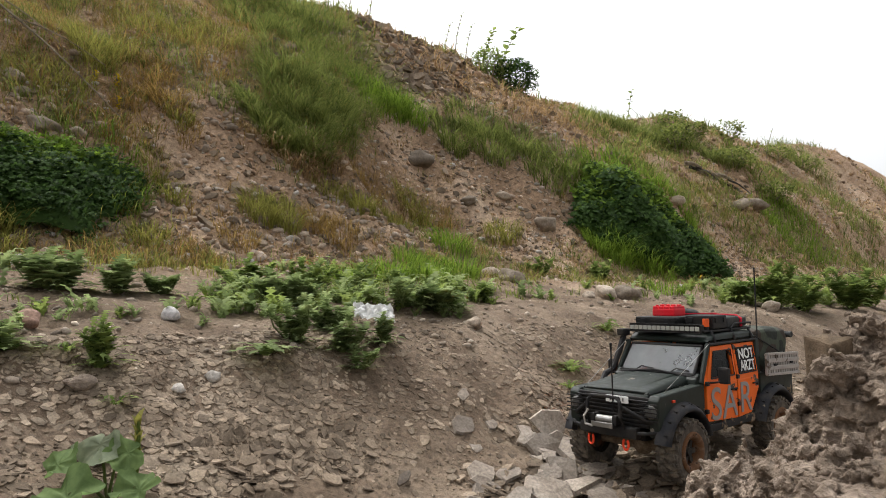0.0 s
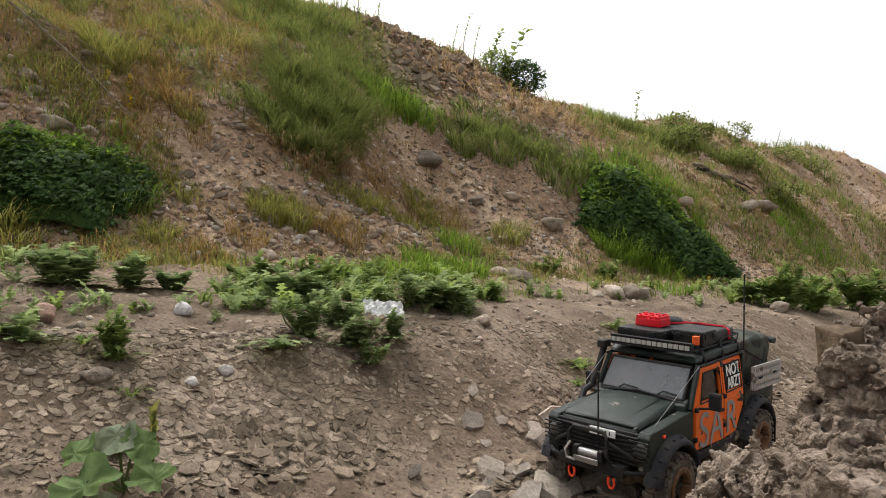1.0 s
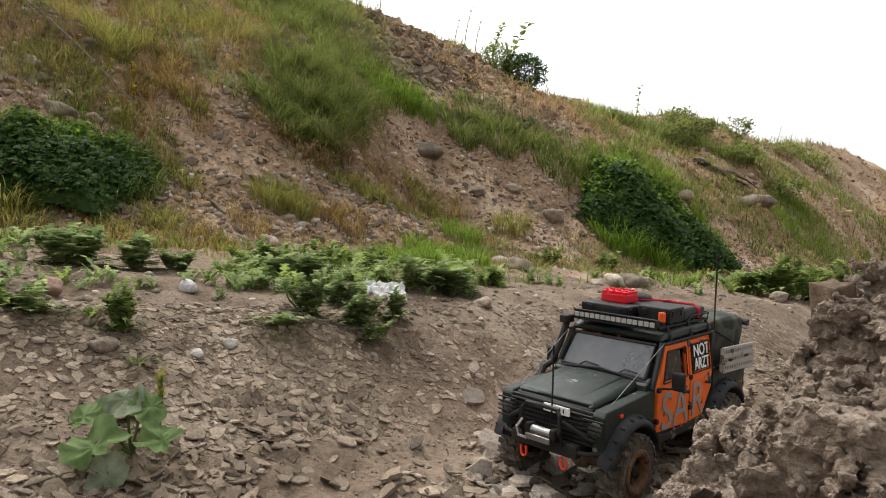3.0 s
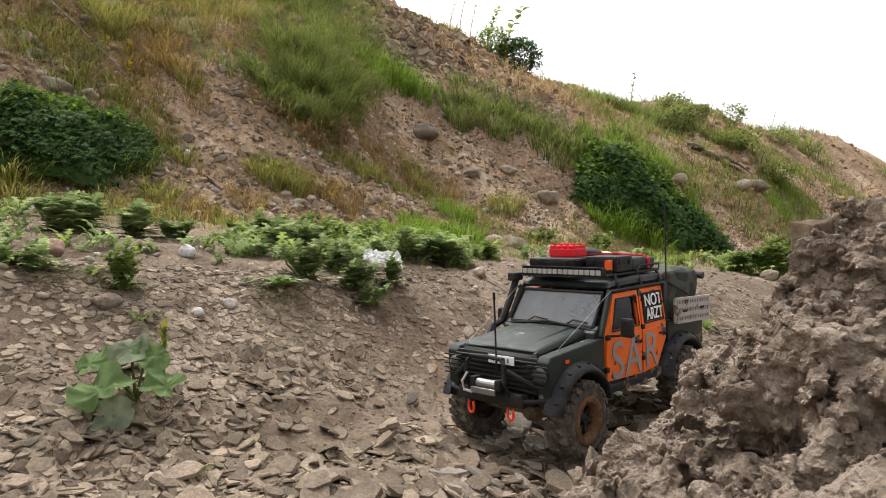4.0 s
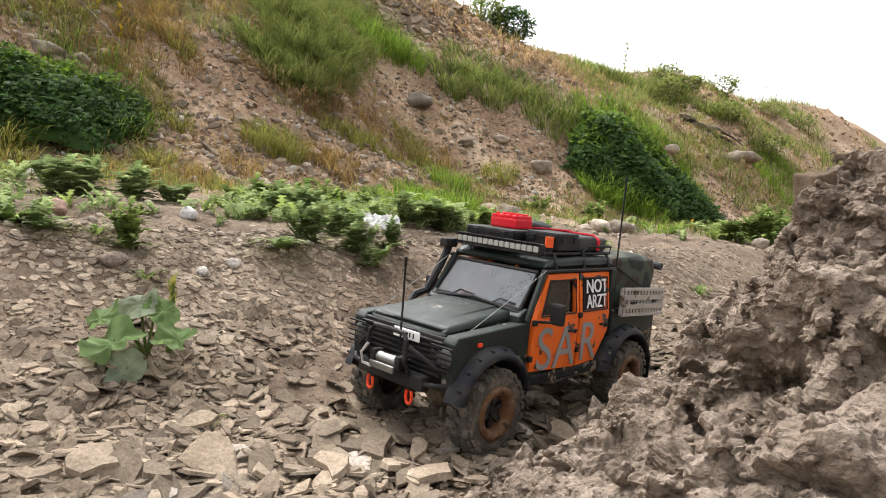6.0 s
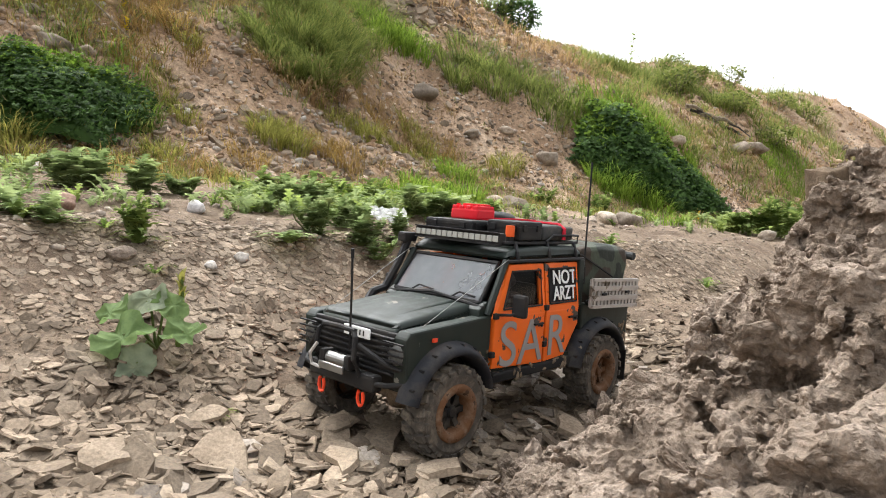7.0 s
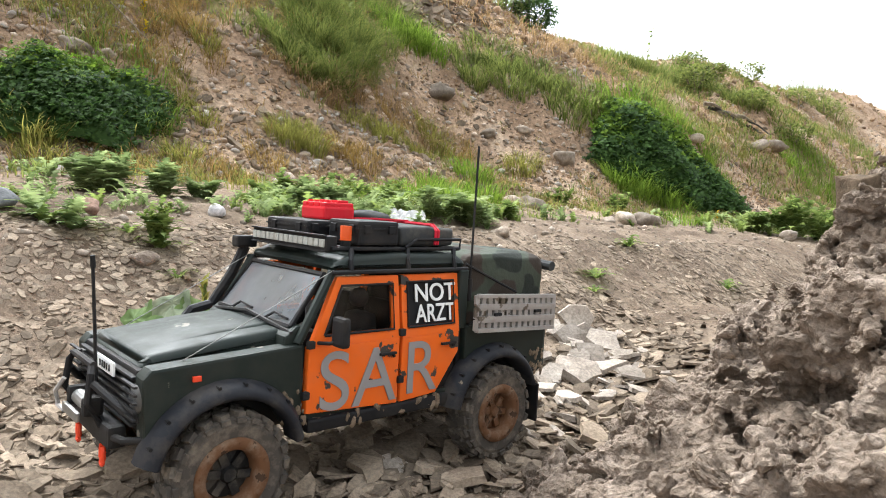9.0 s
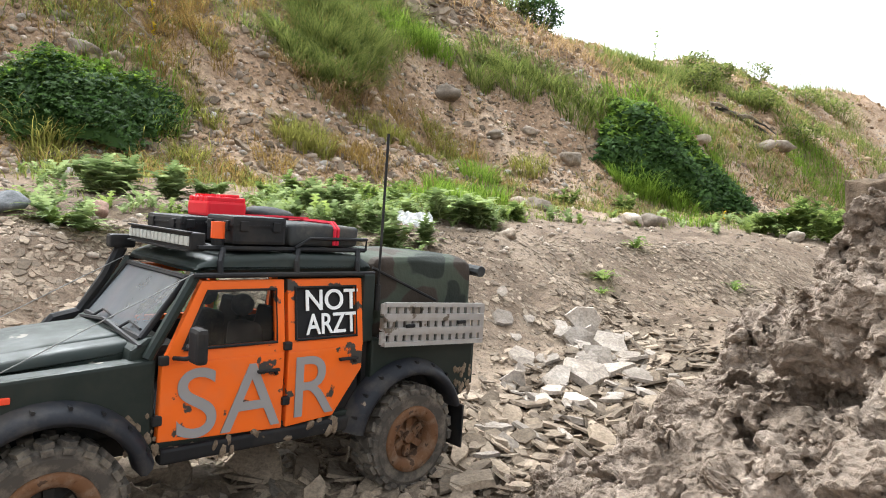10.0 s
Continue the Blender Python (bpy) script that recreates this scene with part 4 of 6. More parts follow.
for x, y, h, r, n in ((-0.72, 3.26, 0.14, 0.12, 500), (-0.58, 3.42, 0.13, 0.1, 340), (-0.86, 3.18, 0.1, 0.08, 220), (-0.3, 3.75, 0.13, 0.14, 300), (0.1, 4.9, 0.1, 0.3, 260), (0.45, 5.2, 0.12, 0.3, 300), (0.9, 5.6, 0.12, 0.3, 260)):
    tuft(x, y, h, r, n, M_DRY, "dead straw hanging down the slope", 1.5, 0.0034, "straw", 0.9)


def clover_bush(x, y, w, d, bulge, n, leaf, label, turn=(0.762, 0.648)):
    """A low mat of three-part leaves over a dome on the slope."""
    bush = tagged(new("clover_bush"), label, "bush", "clover bushes")
    bush.location = (x, y, gz(x, y))

    def dome(a, b):
        r2 = np.clip(1 - a * a - b * b, 0, 1)
        ang = np.arctan2(b, a)
        grow = 1 + 0.13 * np.sin(3 * ang + 9 * x) + 0.08 * np.sin(7 * ang + 5 * y) + 0.05 * np.sin(13 * ang)
        a, b = a * grow, b * grow
        px, py = x + a * w * turn[0] - b * d * turn[1], y + a * w * turn[1] + b * d * turn[0]
        lift = bulge * r2 ** 0.36 * (1 + 0.8 * fbm(px, py, 6.0, 3, 3))
        return np.stack([px, py - 0.55 * lift, ground_z(px, py) + 0.85 * lift], -1)

    k = 22
    g = np.linspace(-1, 1, k)
    A, B = np.meshgrid(g, g)
    A, B = A * np.sqrt(1 - B * B / 2), B * np.sqrt(1 - A * A / 2)
    pts = dome(A.ravel() * 0.96, B.ravel() * 0.96) * 1.0
    pts[:, 2] -= 0.02
    faces = [(i * k + j, i * k + j + 1, (i + 1) * k + j + 1, (i + 1) * k + j) for i in range(k - 1) for j in range(k - 1)]
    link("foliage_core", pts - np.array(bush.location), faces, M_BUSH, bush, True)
    a = rng.uniform(0, 2 * np.pi, n)
    r = np.sqrt(rng.uniform(0, 1, n)) * (1 + 0.06 * rng.normal(0, 1, n))
    c = dome(r * np.cos(a), r * np.sin(a)) + rng.normal(0, 0.012, (n, 3))
    # leaves near the upper edge get a brighter green: the lit top is coloured in
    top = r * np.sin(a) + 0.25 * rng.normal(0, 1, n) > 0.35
    for name, pick, material in (("leaves", ~top, M_BUSH), ("lit_top_leaves", top, M_BRIGHT)):
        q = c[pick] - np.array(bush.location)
        m = len(q)
        nrm = np.stack([rng.normal(0, 0.45, m), rng.normal(-0.55, 0.4, m), rng.normal(0.75, 0.3, m)], -1)
        nrm /= np.linalg.norm(nrm, axis=1, keepdims=True)
        t1 = np.cross(nrm, rng.normal(0, 1, (m, 3)))
        t1 /= np.linalg.norm(t1, axis=1, keepdims=True)
        t2 = np.cross(nrm, t1)
        allco = []
        for turn in (0, 2.1, 4.2):
            e = np.cos(turn) * t1 + np.sin(turn) * t2
            f = np.cross(nrm, e)
            size = leaf * rng.uniform(0.65, 1.2, m)[:, None]
            rows = []
            for s, wd, dz in ((0.0, 0.08, 0), (0.45, 0.42, 0.1), (0.8, 0.46, 0.08), (1.0, 0.12, -0.04)):
                mid = q + size * (s * e + dz * nrm)
                rows.append(np.stack([mid - size * wd * f, mid + size * wd * f], 1))
            allco.append(np.stack(rows, 1))
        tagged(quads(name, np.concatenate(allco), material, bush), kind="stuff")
    return bush


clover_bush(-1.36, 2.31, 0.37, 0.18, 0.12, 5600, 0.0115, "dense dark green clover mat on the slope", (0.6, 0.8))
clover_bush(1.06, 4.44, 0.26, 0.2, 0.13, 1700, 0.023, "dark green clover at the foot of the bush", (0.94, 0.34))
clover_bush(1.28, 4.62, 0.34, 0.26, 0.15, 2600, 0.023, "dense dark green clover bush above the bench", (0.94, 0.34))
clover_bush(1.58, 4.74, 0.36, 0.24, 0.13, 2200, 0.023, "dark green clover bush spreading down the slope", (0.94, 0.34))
tuft(-1.3, 2.52, 0.13, 0.2, 420, M_LUSH, "fresh grass growing through the clover mat", 0.5, 0.004)
for x, y in ((1.02, 4.22), (1.3, 4.3), (1.08, 4.77), (1.3, 5.0), (0.94, 4.64), (1.6, 5.25), (1.81, 5.3), (1.95, 5.2)):
    tuft(x, y, 0.15, 0.13, 260, M_LUSH, "fresh grass fringing the clover bush", 0.7, 0.005)
for x, y in ((-1.55, 2.66), (-1.4, 2.62), (-1.2, 2.55), (-1.6, 3.1), (-1.3, 3.3), (-1.9, 3.4), (-1.1, 3.2), (-1.5, 3.7)):
    tuft(x, y, 0.09, 0.13, 320, M_GRASS, "green grass tuft on the upper slope", 0.8, 0.003)
tuft(1.25, 4.85, 0.17, 0.3, 420, M_LUSH, "fresh grass growing behind the clover bush", 0.5, 0.006)


def thistle(x, y, n, length, material=M_THISTLE, stems=0, height=0.0, width=0.24, rise=0.55, label="grey-green thistle with spiny lobed leaves on the bank", category="thistle"):
    plant = tagged(new("thistle" if category == "thistle" else "weed"), label, category, "weeds on the bench")
    z = gz(x, y)
    plant.location = (x, y, z)
    n, length = int(n * 1.7), length * 1.3
    a = np.arange(n) * 2.4 + rng.uniform(0, 1)
    L = length * rng.uniform(0.6, 1.15, n)
    base = np.column_stack([0.006 * np.cos(a), 0.006 * np.sin(a), np.zeros(n)])
    lean = np.stack([np.cos(a), np.sin(a)], -1) * (L * rng.uniform(0.7, 1.0, n))[:, None]
    tagged(quads("leaf_rosette", strips(base, L * rise * rng.uniform(0.3, 1.2, n), lean, L * width, LOBED, 0.75), material, plant), kind="stuff")
    for _ in range(stems):
        dx, dy = rng.normal(0, 0.35 * length, 2)
        h = height * rng.uniform(0.45, 1.0)
        top = np.array([dx * 1.5, dy * 1.2, h])
        part("stem", made(tube, [(dx * 0.4, dy * 0.4, 0), tuple(top * np.array([0.8, 0.8, 0.5])), tuple(top)], 0.0025, 5, 0.5), M_STEM, plant)
        k = 20
        f = np.linspace(0.08, 1.0, k)[:, None]
        b = np.column_stack([dx * 0.4 + (top[0] - dx * 0.4) * f[:, 0], dy * 0.4 + (top[1] - dy * 0.4) * f[:, 0], h * f[:, 0] * 0.98])
        aa = np.arange(k) * 2.4
        ll = length * (1.05 - 0.55 * f[:, 0]) * rng.uniform(0.6, 1.15, k)
        ln = np.stack([np.cos(aa), np.sin(aa)], -1) * (ll * 0.8)[:, None]
        tagged(quads("stem_leaves", strips(b, ll * rng.uniform(0.3, 1.2, k), ln, ll * (width + 0.2), LOBED, 0.5), material, plant), kind="stuff")
    return plant


for x, y, n, L, s, h in ((-0.86, 1.6, 22, 0.075, 5, 0.085), (-0.76, 1.66, 18, 0.065, 4, 0.07), (-0.95, 1.66, 18, 0.07, 4, 0.09), (-0.68, 1.72, 16, 0.055, 3, 0.05), (-0.44, 1.85, 18, 0.07, 4, 0.08), (-0.36, 1.8, 16, 0.06, 4, 0.07), (-0.33, 1.38, 14, 0.075, 0, 0.05), (-0.29, 1.48, 14, 0.05, 4, 0.09), (-0.2, 1.5, 14, 0.05, 4, 0.085), (-0.12, 1.57, 14, 0.05, 3, 0.07), (-0.24, 1.6, 14, 0.05, 5, 0.09), (-0.16, 1.46, 12, 0.04, 2, 0.05), (-0.01, 1.96, 18, 0.085, 3, 0.07), (-0.09, 1.9, 14, 0.07, 3, 0.06), (0.05, 2.0, 14, 0.06, 2, 0.05), (-0.69, 1.15, 12, 0.055, 1, 0.04), (-0.75, 1.16, 12, 0.06, 1, 0.03)):
    thistle(x, y, n, L, M_THISTLE, s, h)
for x, y, n, L, s, h in ((-0.555, 1.19, 14, 0.045, 4, 0.10), (-0.6, 2.1, 14, 0.07, 4, 0.1), (-0.42, 2.15, 14, 0.07, 4, 0.1), (-0.27, 2.2, 14, 0.06, 4, 0.1), (0.15, 2.3, 12, 0.06, 3, 0.08), (1.57, 3.28, 16, 0.11, 6, 0.17), (1.75, 3.4, 16, 0.11, 5, 0.15), (1.42, 3.35, 14, 0.1, 4, 0.12), (2.2, 3.75, 14, 0.13, 5, 0.2), (2.5, 4.1, 14, 0.13, 5, 0.22), (2.0, 4.15, 14, 0.12, 5, 0.18), (0.85, 3.75, 14, 0.08, 4, 0.12), (0.5, 3.55, 12, 0.07, 3, 0.09)):
    thistle(x, y, n, L, M_WEED, s, h, 0.2, 0.8, "leafy green weed with upright stems on the bench", "weed")
for x, y, L in ((0.345, 1.83, 0.065), (0.8, 2.11, 0.06), (0.515, 2.17, 0.06), (0.32, 1.74, 0.04), (-0.5, 1.13, 0.03), (-0.3, 0.86, 0.018), (-0.62, 1.2, 0.03), (-0.735, 1.14, 0.06)):
    thistle(x, y, 11, L, M_WEED, 0, 0, 0.17, 0.8, "small green seedling rosette on bare shale", "weed")


# low weeds that close the gaps along the bench
def bench_growth(n, v0, v1, material, size, name, label, mask):
    xy = scatter(n, v0, v1, mask, 4.6)
    per = 9
    c = np.repeat(xy, per, 0) + rng.normal(0, 0.006, (n * per, 2))
    L = np.repeat(size * rng.uniform(0.6, 1.3, n) * (0.6 + 0.25 * xy[:, 1]), per) * rng.uniform(0.7, 1.2, n * per)
    a = rng.uniform(0, 2 * np.pi, n * per)
    base = np.column_stack([c, ground_z(c[:, 0], c[:, 1])])
    ln = np.stack([np.cos(a), np.sin(a)], -1) * (L * 0.75)[:, None]
    return tagged(quads(name, strips(base, L * rng.uniform(0.4, 1.5, n * per), ln, L * 0.26, LOBED, 0.55), material), label, "weeds", kind="stuff")


def bench_mask(x, y):
    return np.exp(-((slope_v(x, y) + 0.55) / 0.33) ** 2) * (0.15 + 0.85 * step(0.35, -0.1, x) + 0.7 * step(1.1, 1.6, x)) * np.clip(0.5 + 2.4 * fbm(x, y, 2.6, 2, 15), 0.0, 1)


bench_growth(170, -0.95, -0.05, M_THISTLE, 0.055, "bench_thistles", "low grey-green thistles along the bench", bench_mask)
bench_growth(150, -0.85, 0.15, M_WEED, 0.055, "bench_weeds", "low leafy green weeds along the bench", bench_mask)
p = scatter(300, -0.75, 0.2, bench_mask, 4.6)
tagged(quads("bench_grass", turf(p, 9, 0.03 + 0.05 * rng.uniform(0, 1, len(p)), 0.7, 0.003, radius=0.03), M_GRASS), "fresh green grass along the bench", "grass", kind="stuff")


# coltsfoot with broad leaves
def broad_leaf(c, size, tilt, turn, material, parent, curl=0.15):
    m = pose(*c, *tilt) @ pose(0, 0, 0, 0, 0, turn)
    k, rings = 40, 6
    verts, faces = [(0, -0.12 * size, -0.02 * size)], []
    for r in range(1, rings + 1):
        f = r / rings
        for j in range(k):
            a = 2 * math.pi * j / k - math.pi / 2
            notch = 1 - 0.75 * math.exp(-((j if j < k / 2 else j - k) / 1.6) ** 2)
            rim = (0.5 + 0.05 * math.cos(5 * a) + 0.028 * math.cos(13 * a + 1)) * (0.45 + 0.55 * notch)
            x, y = f * rim * math.cos(a) * size * 1.08, f * rim * math.sin(a) * size - 0.12 * size * (1 - f)
            verts.append((x, y, size * (curl * f * f * (0.6 + 0.9 * math.sin(3 * a + 7 * c[0] * 100)) - 0.09 * abs(math.sin(4.0 * a)) * f + 0.10 * noise.noise(Vector((x, y, c[0])) * (3.2 / size)))))
    for j in range(k):
        faces.append((0, 1 + j, 1 + (j + 1) % k))
        for r in range(rings - 1):
            a, b = 1 + r * k, 1 + (r + 1) * k
            faces.append((a + j, b + j, b + (j + 1) % k, a + (j + 1) % k))
    return link("leaf", [m @ Vector(v) for v in verts], faces, material, parent, True)


colt = tagged(new("coltsfoot"), "coltsfoot with broad green leaves on the shale bank", "plant")
root = Vector((-0.425, 0.962, gz(-0.425, 0.962)))
colt.location = root
for c, size, tilt, turn, material in (((-0.446, 0.905, 0.148), 0.074, (34, -8, 0), 15, M_COLT), ((-0.374, 0.93, 0.15), 0.056, (26, 14, 0), 80, M_COLT), ((-0.482, 0.955, 0.176), 0.054, (30, -28, 0), -60, M_COLT), ((-0.44, 0.965, 0.19), 0.06, (48, -20, 0), 160, M_FELT), ((-0.405, 0.962, 0.184), 0.052, (38, 22, 0), 140, M_COLT), ((-0.422, 0.895, 0.112), 0.05, (75, 10, 0), 10, M_FELT)):
    c = Vector(c)
    broad_leaf(c - root, size, tilt, turn, material, colt)
    part("leaf_stalk", made(tube, [(0, 0, 0), tuple((c - root) * 0.5 + Vector((0, 0, 0.02))), tuple(c - root)], 0.0022, 6, 0.7), M_STEM, colt)
part("shoot", made(tube, [(0.02, 0.03, 0), (0.026, 0.03, 0.06), (0.024, 0.032, 0.105)], 0.005, 6, 0.4), M_WEED, colt)
b = np.array([[0.024, 0.031, z] for z in np.linspace(0.05, 0.1, 12)])
aa = np.arange(12) * 2.4
quads("shoot_leaves", strips(b, np.full(12, 0.022), np.stack([np.cos(aa), np.sin(aa)], -1) * 0.012, np.full(12, 0.009), BLADE, 0.2), M_YELLOW, colt)


# crest: shrubs, sapling, thin stalks
def shrub(x, y, w, h, n, material, label, leaf=0.03):
    s = tagged(new("shrub"), label, "shrub", "crest shrubs")
    z = gz(x, y)
    s.location = (x, y, z - 0.02)
    for k in range(6):
        a = k * 1.05
        part("branch", made(tube, [(0, 0, 0), (0.2 * w * math.cos(a), 0.2 * w * math.sin(a), 0.4 * h), (0.4 * w * math.cos(a), 0.4 * w * math.sin(a), 0.85 * h)], 0.007, 5, 0.4), M_TWIG, s)
    c = rng.normal(0, 1, (n, 3))
    c *= (rng.uniform(0.35, 1, n) ** 0.5 / np.linalg.norm(c, axis=1))[:, None]
    c = c * np.array([w / 2, w / 2, h / 2]) * (1 + 0.35 * fbm(c[:, 0] * 3, c[:, 2] * 3, 2.0, 2, 8))[:, None] + np.array([0, 0, h * 0.55])
    a = rng.uniform(0, 2 * np.pi, n)
    ln = np.stack([np.cos(a), np.sin(a)], -1) * leaf * rng.uniform(0.5, 1.2, n)[:, None]
    tagged(quads("foliage", strips(c, leaf * rng.uniform(-0.2, 0.9, n), ln, np.full(n, leaf * 0.5), (0.2, 0.9, 1.0, 0.5, 0.05), 0.3), material, s), kind="stuff")
    return s


shrub(0.64, 6.25, 0.46, 0.36, 3400, M_BUSH, "rounded dark green shrub on the crest")
shrub(0.36, 6.25, 0.34, 0.24, 600, M_WEED, "light green shrub on the crest")
for x, y, w, h in ((2.64, 7.9, 0.4, 0.32), (2.95, 8.0, 0.3, 0.22), (3.55, 8.5, 0.42, 0.3), (4.6, 9.4, 0.5, 0.22), (5.2, 9.9, 0.6, 0.25), (2.5, 7.35, 0.4, 0.3), (3.1, 7.3, 0.5, 0.22), (3.4, 7.1, 0.5, 0.2)):
    shrub(x, y, w, h, 520, M_GRASS, "low grey-green shrub near the crest", 0.045)
for x, y in ((-1.13, 4.75), (-0.95, 4.85), (-1.4, 4.6), (-1.0, 4.4), (-1.2, 4.3)):
    tuft(x, y, 0.16, 0.22, 700, M_GRASS, "green grass tuft near the crest", 0.9, 0.0045)


def stalk(x, y, h, leaves, label, category="stalk", lean=0.1, material=M_WEED, flower=False, size=0.03):
    s = tagged(new("plant_stalk"), label, category, "thin stalks on the crest")
    s.location = (x, y, gz(x, y) - 0.01)
    pts = [(lean * h * t * t, 0.02 * math.sin(5 * t), h * t) for t in np.linspace(0, 1, 6)]
    part("stem", made(tube, pts, 0.006, 5, 0.4), M_TWIG, s)
    if leaves:
        t = np.linspace(0.3, 1, leaves)
        b = np.column_stack([lean * h * t * t, np.zeros(leaves), h * t])
        a = np.arange(leaves) * 2.4
        ln = np.stack([np.cos(a), np.sin(a)], -1) * size * 1.4
        quads("leaves", strips(b, np.full(leaves, size * 0.8), ln, np.full(leaves, size), (0.2, 0.9, 1.0, 0.6, 0.05), 0.5), M_FLOWER if flower else material, s)
    return s


shrub(0.42, 6.15, 0.3, 0.34, 420, M_WEED, "slender light green sapling on the crest", 0.035)
shrub(0.56, 6.15, 0.2, 0.3, 60, M_WEED, "young sapling with broad light green leaves", 0.06)
stalk(0.48, 6.15, 0.56, 15, "young sapling leaning over the shrub", "sapling", 0.4, size=0.055)
stalk(0.35, 6.2, 0.45, 24, "slender sapling with light green leaves", "sapling", 0.25, size=0.035)
stalk(2.0, 7.4, 0.5, 14, "thin bare shoot with few leaves", size=0.035)
for x, y, h in ((-0.9, 5.1, 0.42), (-0.75, 5.2, 0.4), (-0.6, 5.3, 0.36), (0.1, 6.4, 0.45), (0.2, 6.4, 0.4), (0.0, 6.4, 0.35), (4.3, 9.1, 0.5), (4.5, 9.2, 0.42)):
    stalk(x, y, h, 9, "thin dry stalk against the sky", lean=0.18, size=0.022)
for x, y in ((-1.4, 2.9), (-1.47, 2.85), (-1.36, 2.83), (1.55, 4.2)):
    stalk(x, y, 0.07, 16, "small yellow flowering weed on the slope", "flower", 0.1, flower=True, size=0.013)
# ---- stones, shale, clay ----
def lump(seed, cuts=1, rough=0.25, flat=(1, 1, 1)):
    bm = bmesh.new()
    bmesh.ops.create_icosphere(bm, subdivisions=cuts, radius=0.5)
    off = Vector((seed * 3.7, seed * 1.3, -seed * 2.1))
    for v in bm.verts:
        v.co *= 1 + rough * noise.noise(v.co * 2.2 + off) * 2 + rough * 0.5 * noise.noise(v.co * 5 + off)
        v.co = Vector((v.co.x * flat[0], v.co.y * flat[1], v.co.z * flat[2]))
    return bm


def rock(x, y, size, flat, seed, label, material=M_ROCK, sink=0.3, turn=0.0, cuts=3):
    o = part("rock", lump(seed, cuts, 0.22, flat), material, smooth=True)
    tagged(o, label, "rock", "rocks")
    o.location = (x, y, gz(x, y) + size * flat[2] * (0.5 - sink))
    o.scale = (size, size, size)
    o.rotation_euler = (0.2 * math.sin(seed), 0.25 * math.cos(seed * 2), turn)
    return o


M_PALE = earth("pale_stone", (0.34, 0.31, 0.27), (0.45, 0.42, 0.38), (0.55, 0.52, 0.48), 20.0, 150.0, relief=0.001)
M_WARM = earth("reddish_stone", (0.2, 0.12, 0.09), (0.29, 0.19, 0.145), (0.36, 0.26, 0.2), 20.0, 150.0, relief=0.001)
M_FLINT = earth("dark_wood", (0.02, 0.018, 0.016), (0.05, 0.045, 0.04), (0.3, 0.28, 0.25), 9.0, 60.0, relief=0.01)
M_BLUE = earth("blue_grey_stone", (0.12, 0.125, 0.13), (0.17, 0.175, 0.18), (0.22, 0.225, 0.23), 20.0, 150.0, relief=0.001)
for k, (x, y, s) in enumerate(((-0.15, 4.14, 0.15), (0.62, 4.18, 0.13), (0.14, 4.04, 0.085), (0.37, 4.24, 0.08), (0.31, 3.14, 0.11), (0.22, 3.25, 0.08), (0.69, 2.93, 0.09), (0.78, 3.0, 0.11), (0.6, 2.85, 0.06), (0.09, 1.86, 0.05), (-0.56, 2.96, 0.05), (-0.82, 2.69, 0.045), (-1.49, 2.54, 0.1), (-1.62, 2.6, 0.06), (-1.68, 2.64, 0.08), (-1.4, 2.6, 0.06), (1.75, 5.2, 0.12), (2.7, 6.3, 0.16), (1.5, 3.2, 0.08), (-0.95, 3.05, 0.05), (0.9, 3.2, 0.07))):
    rock(x, y, s, (1.25, 0.95, 0.7), k + 2, "rounded brown field stone half sunk in soil", turn=k * 1.3)
rock(2.92, 6.53, 0.24, (1.3, 0.9, 0.5), 31, "broad flat brown boulder on the slope", sink=0.45)
deadwood = tagged(new("deadwood"), "dark splintered piece of dead wood on the slope", "dead wood")
deadwood.location = (2.52, 6.6, gz(2.52, 6.6) + 0.03)
for k in range(9):
    a = Vector((-0.2 + 0.05 * k, 0.02 * math.sin(k * 2.1), 0.09 - 0.024 * k + 0.03 * math.sin(k * 3.3)))
    b = a + Vector((0.16 + 0.05 * math.sin(k), -0.03, -0.1 + 0.05 * math.cos(2 * k)))
    part("splinter", made(tube, [a, a.lerp(b, 0.5) + Vector((0, 0, 0.02)), b], 0.028 - 0.008 * (k % 3), 5, 0.35), M_FLINT if k % 3 else M_TWIG, deadwood)
rock(-0.745, 1.275, 0.05, (1.2, 0.9, 0.75), 33, "reddish rounded stone on the bench", M_WARM)
rock(-0.86, 1.19, 0.06, (1.3, 1, 0.7), 34, "blue-grey rounded stone on the bench", M_BLUE)
rock(-0.56, 1.14, 0.045, (1.2, 1, 0.6), 35, "smooth brown stone half buried in the bank", M_CLAY, 0.5)
rock(-0.40, 1.282, 0.026, (1.2, 0.8, 0.8), 36, "small pale pebble on cracked soil", M_PALE)
rock(-0.437, 1.222, 0.021, (1.1, 0.9, 0.8), 37, "small whitish pebble on cracked soil", M_PALE)
rock(-0.56, 1.48, 0.036, (1.1, 0.8, 0.85), 38, "white rounded stone on the bench", earth("white_stone", (0.5, 0.48, 0.48), (0.6, 0.58, 0.58), (0.68, 0.66, 0.66), 20.0, 150.0, relief=0.0005), 0.1)
for k, (x, y) in enumerate(((-1.05, 2.7), (-0.61, 2.76), (-0.87, 2.34), (0.21, 3.8), (-0.7, 2.5))):
    rock(x, y, 0.035, (1.2, 0.7, 0.8), 50 + k, "small white litter fragment on the slope", M_PALE, 0.15, cuts=2)


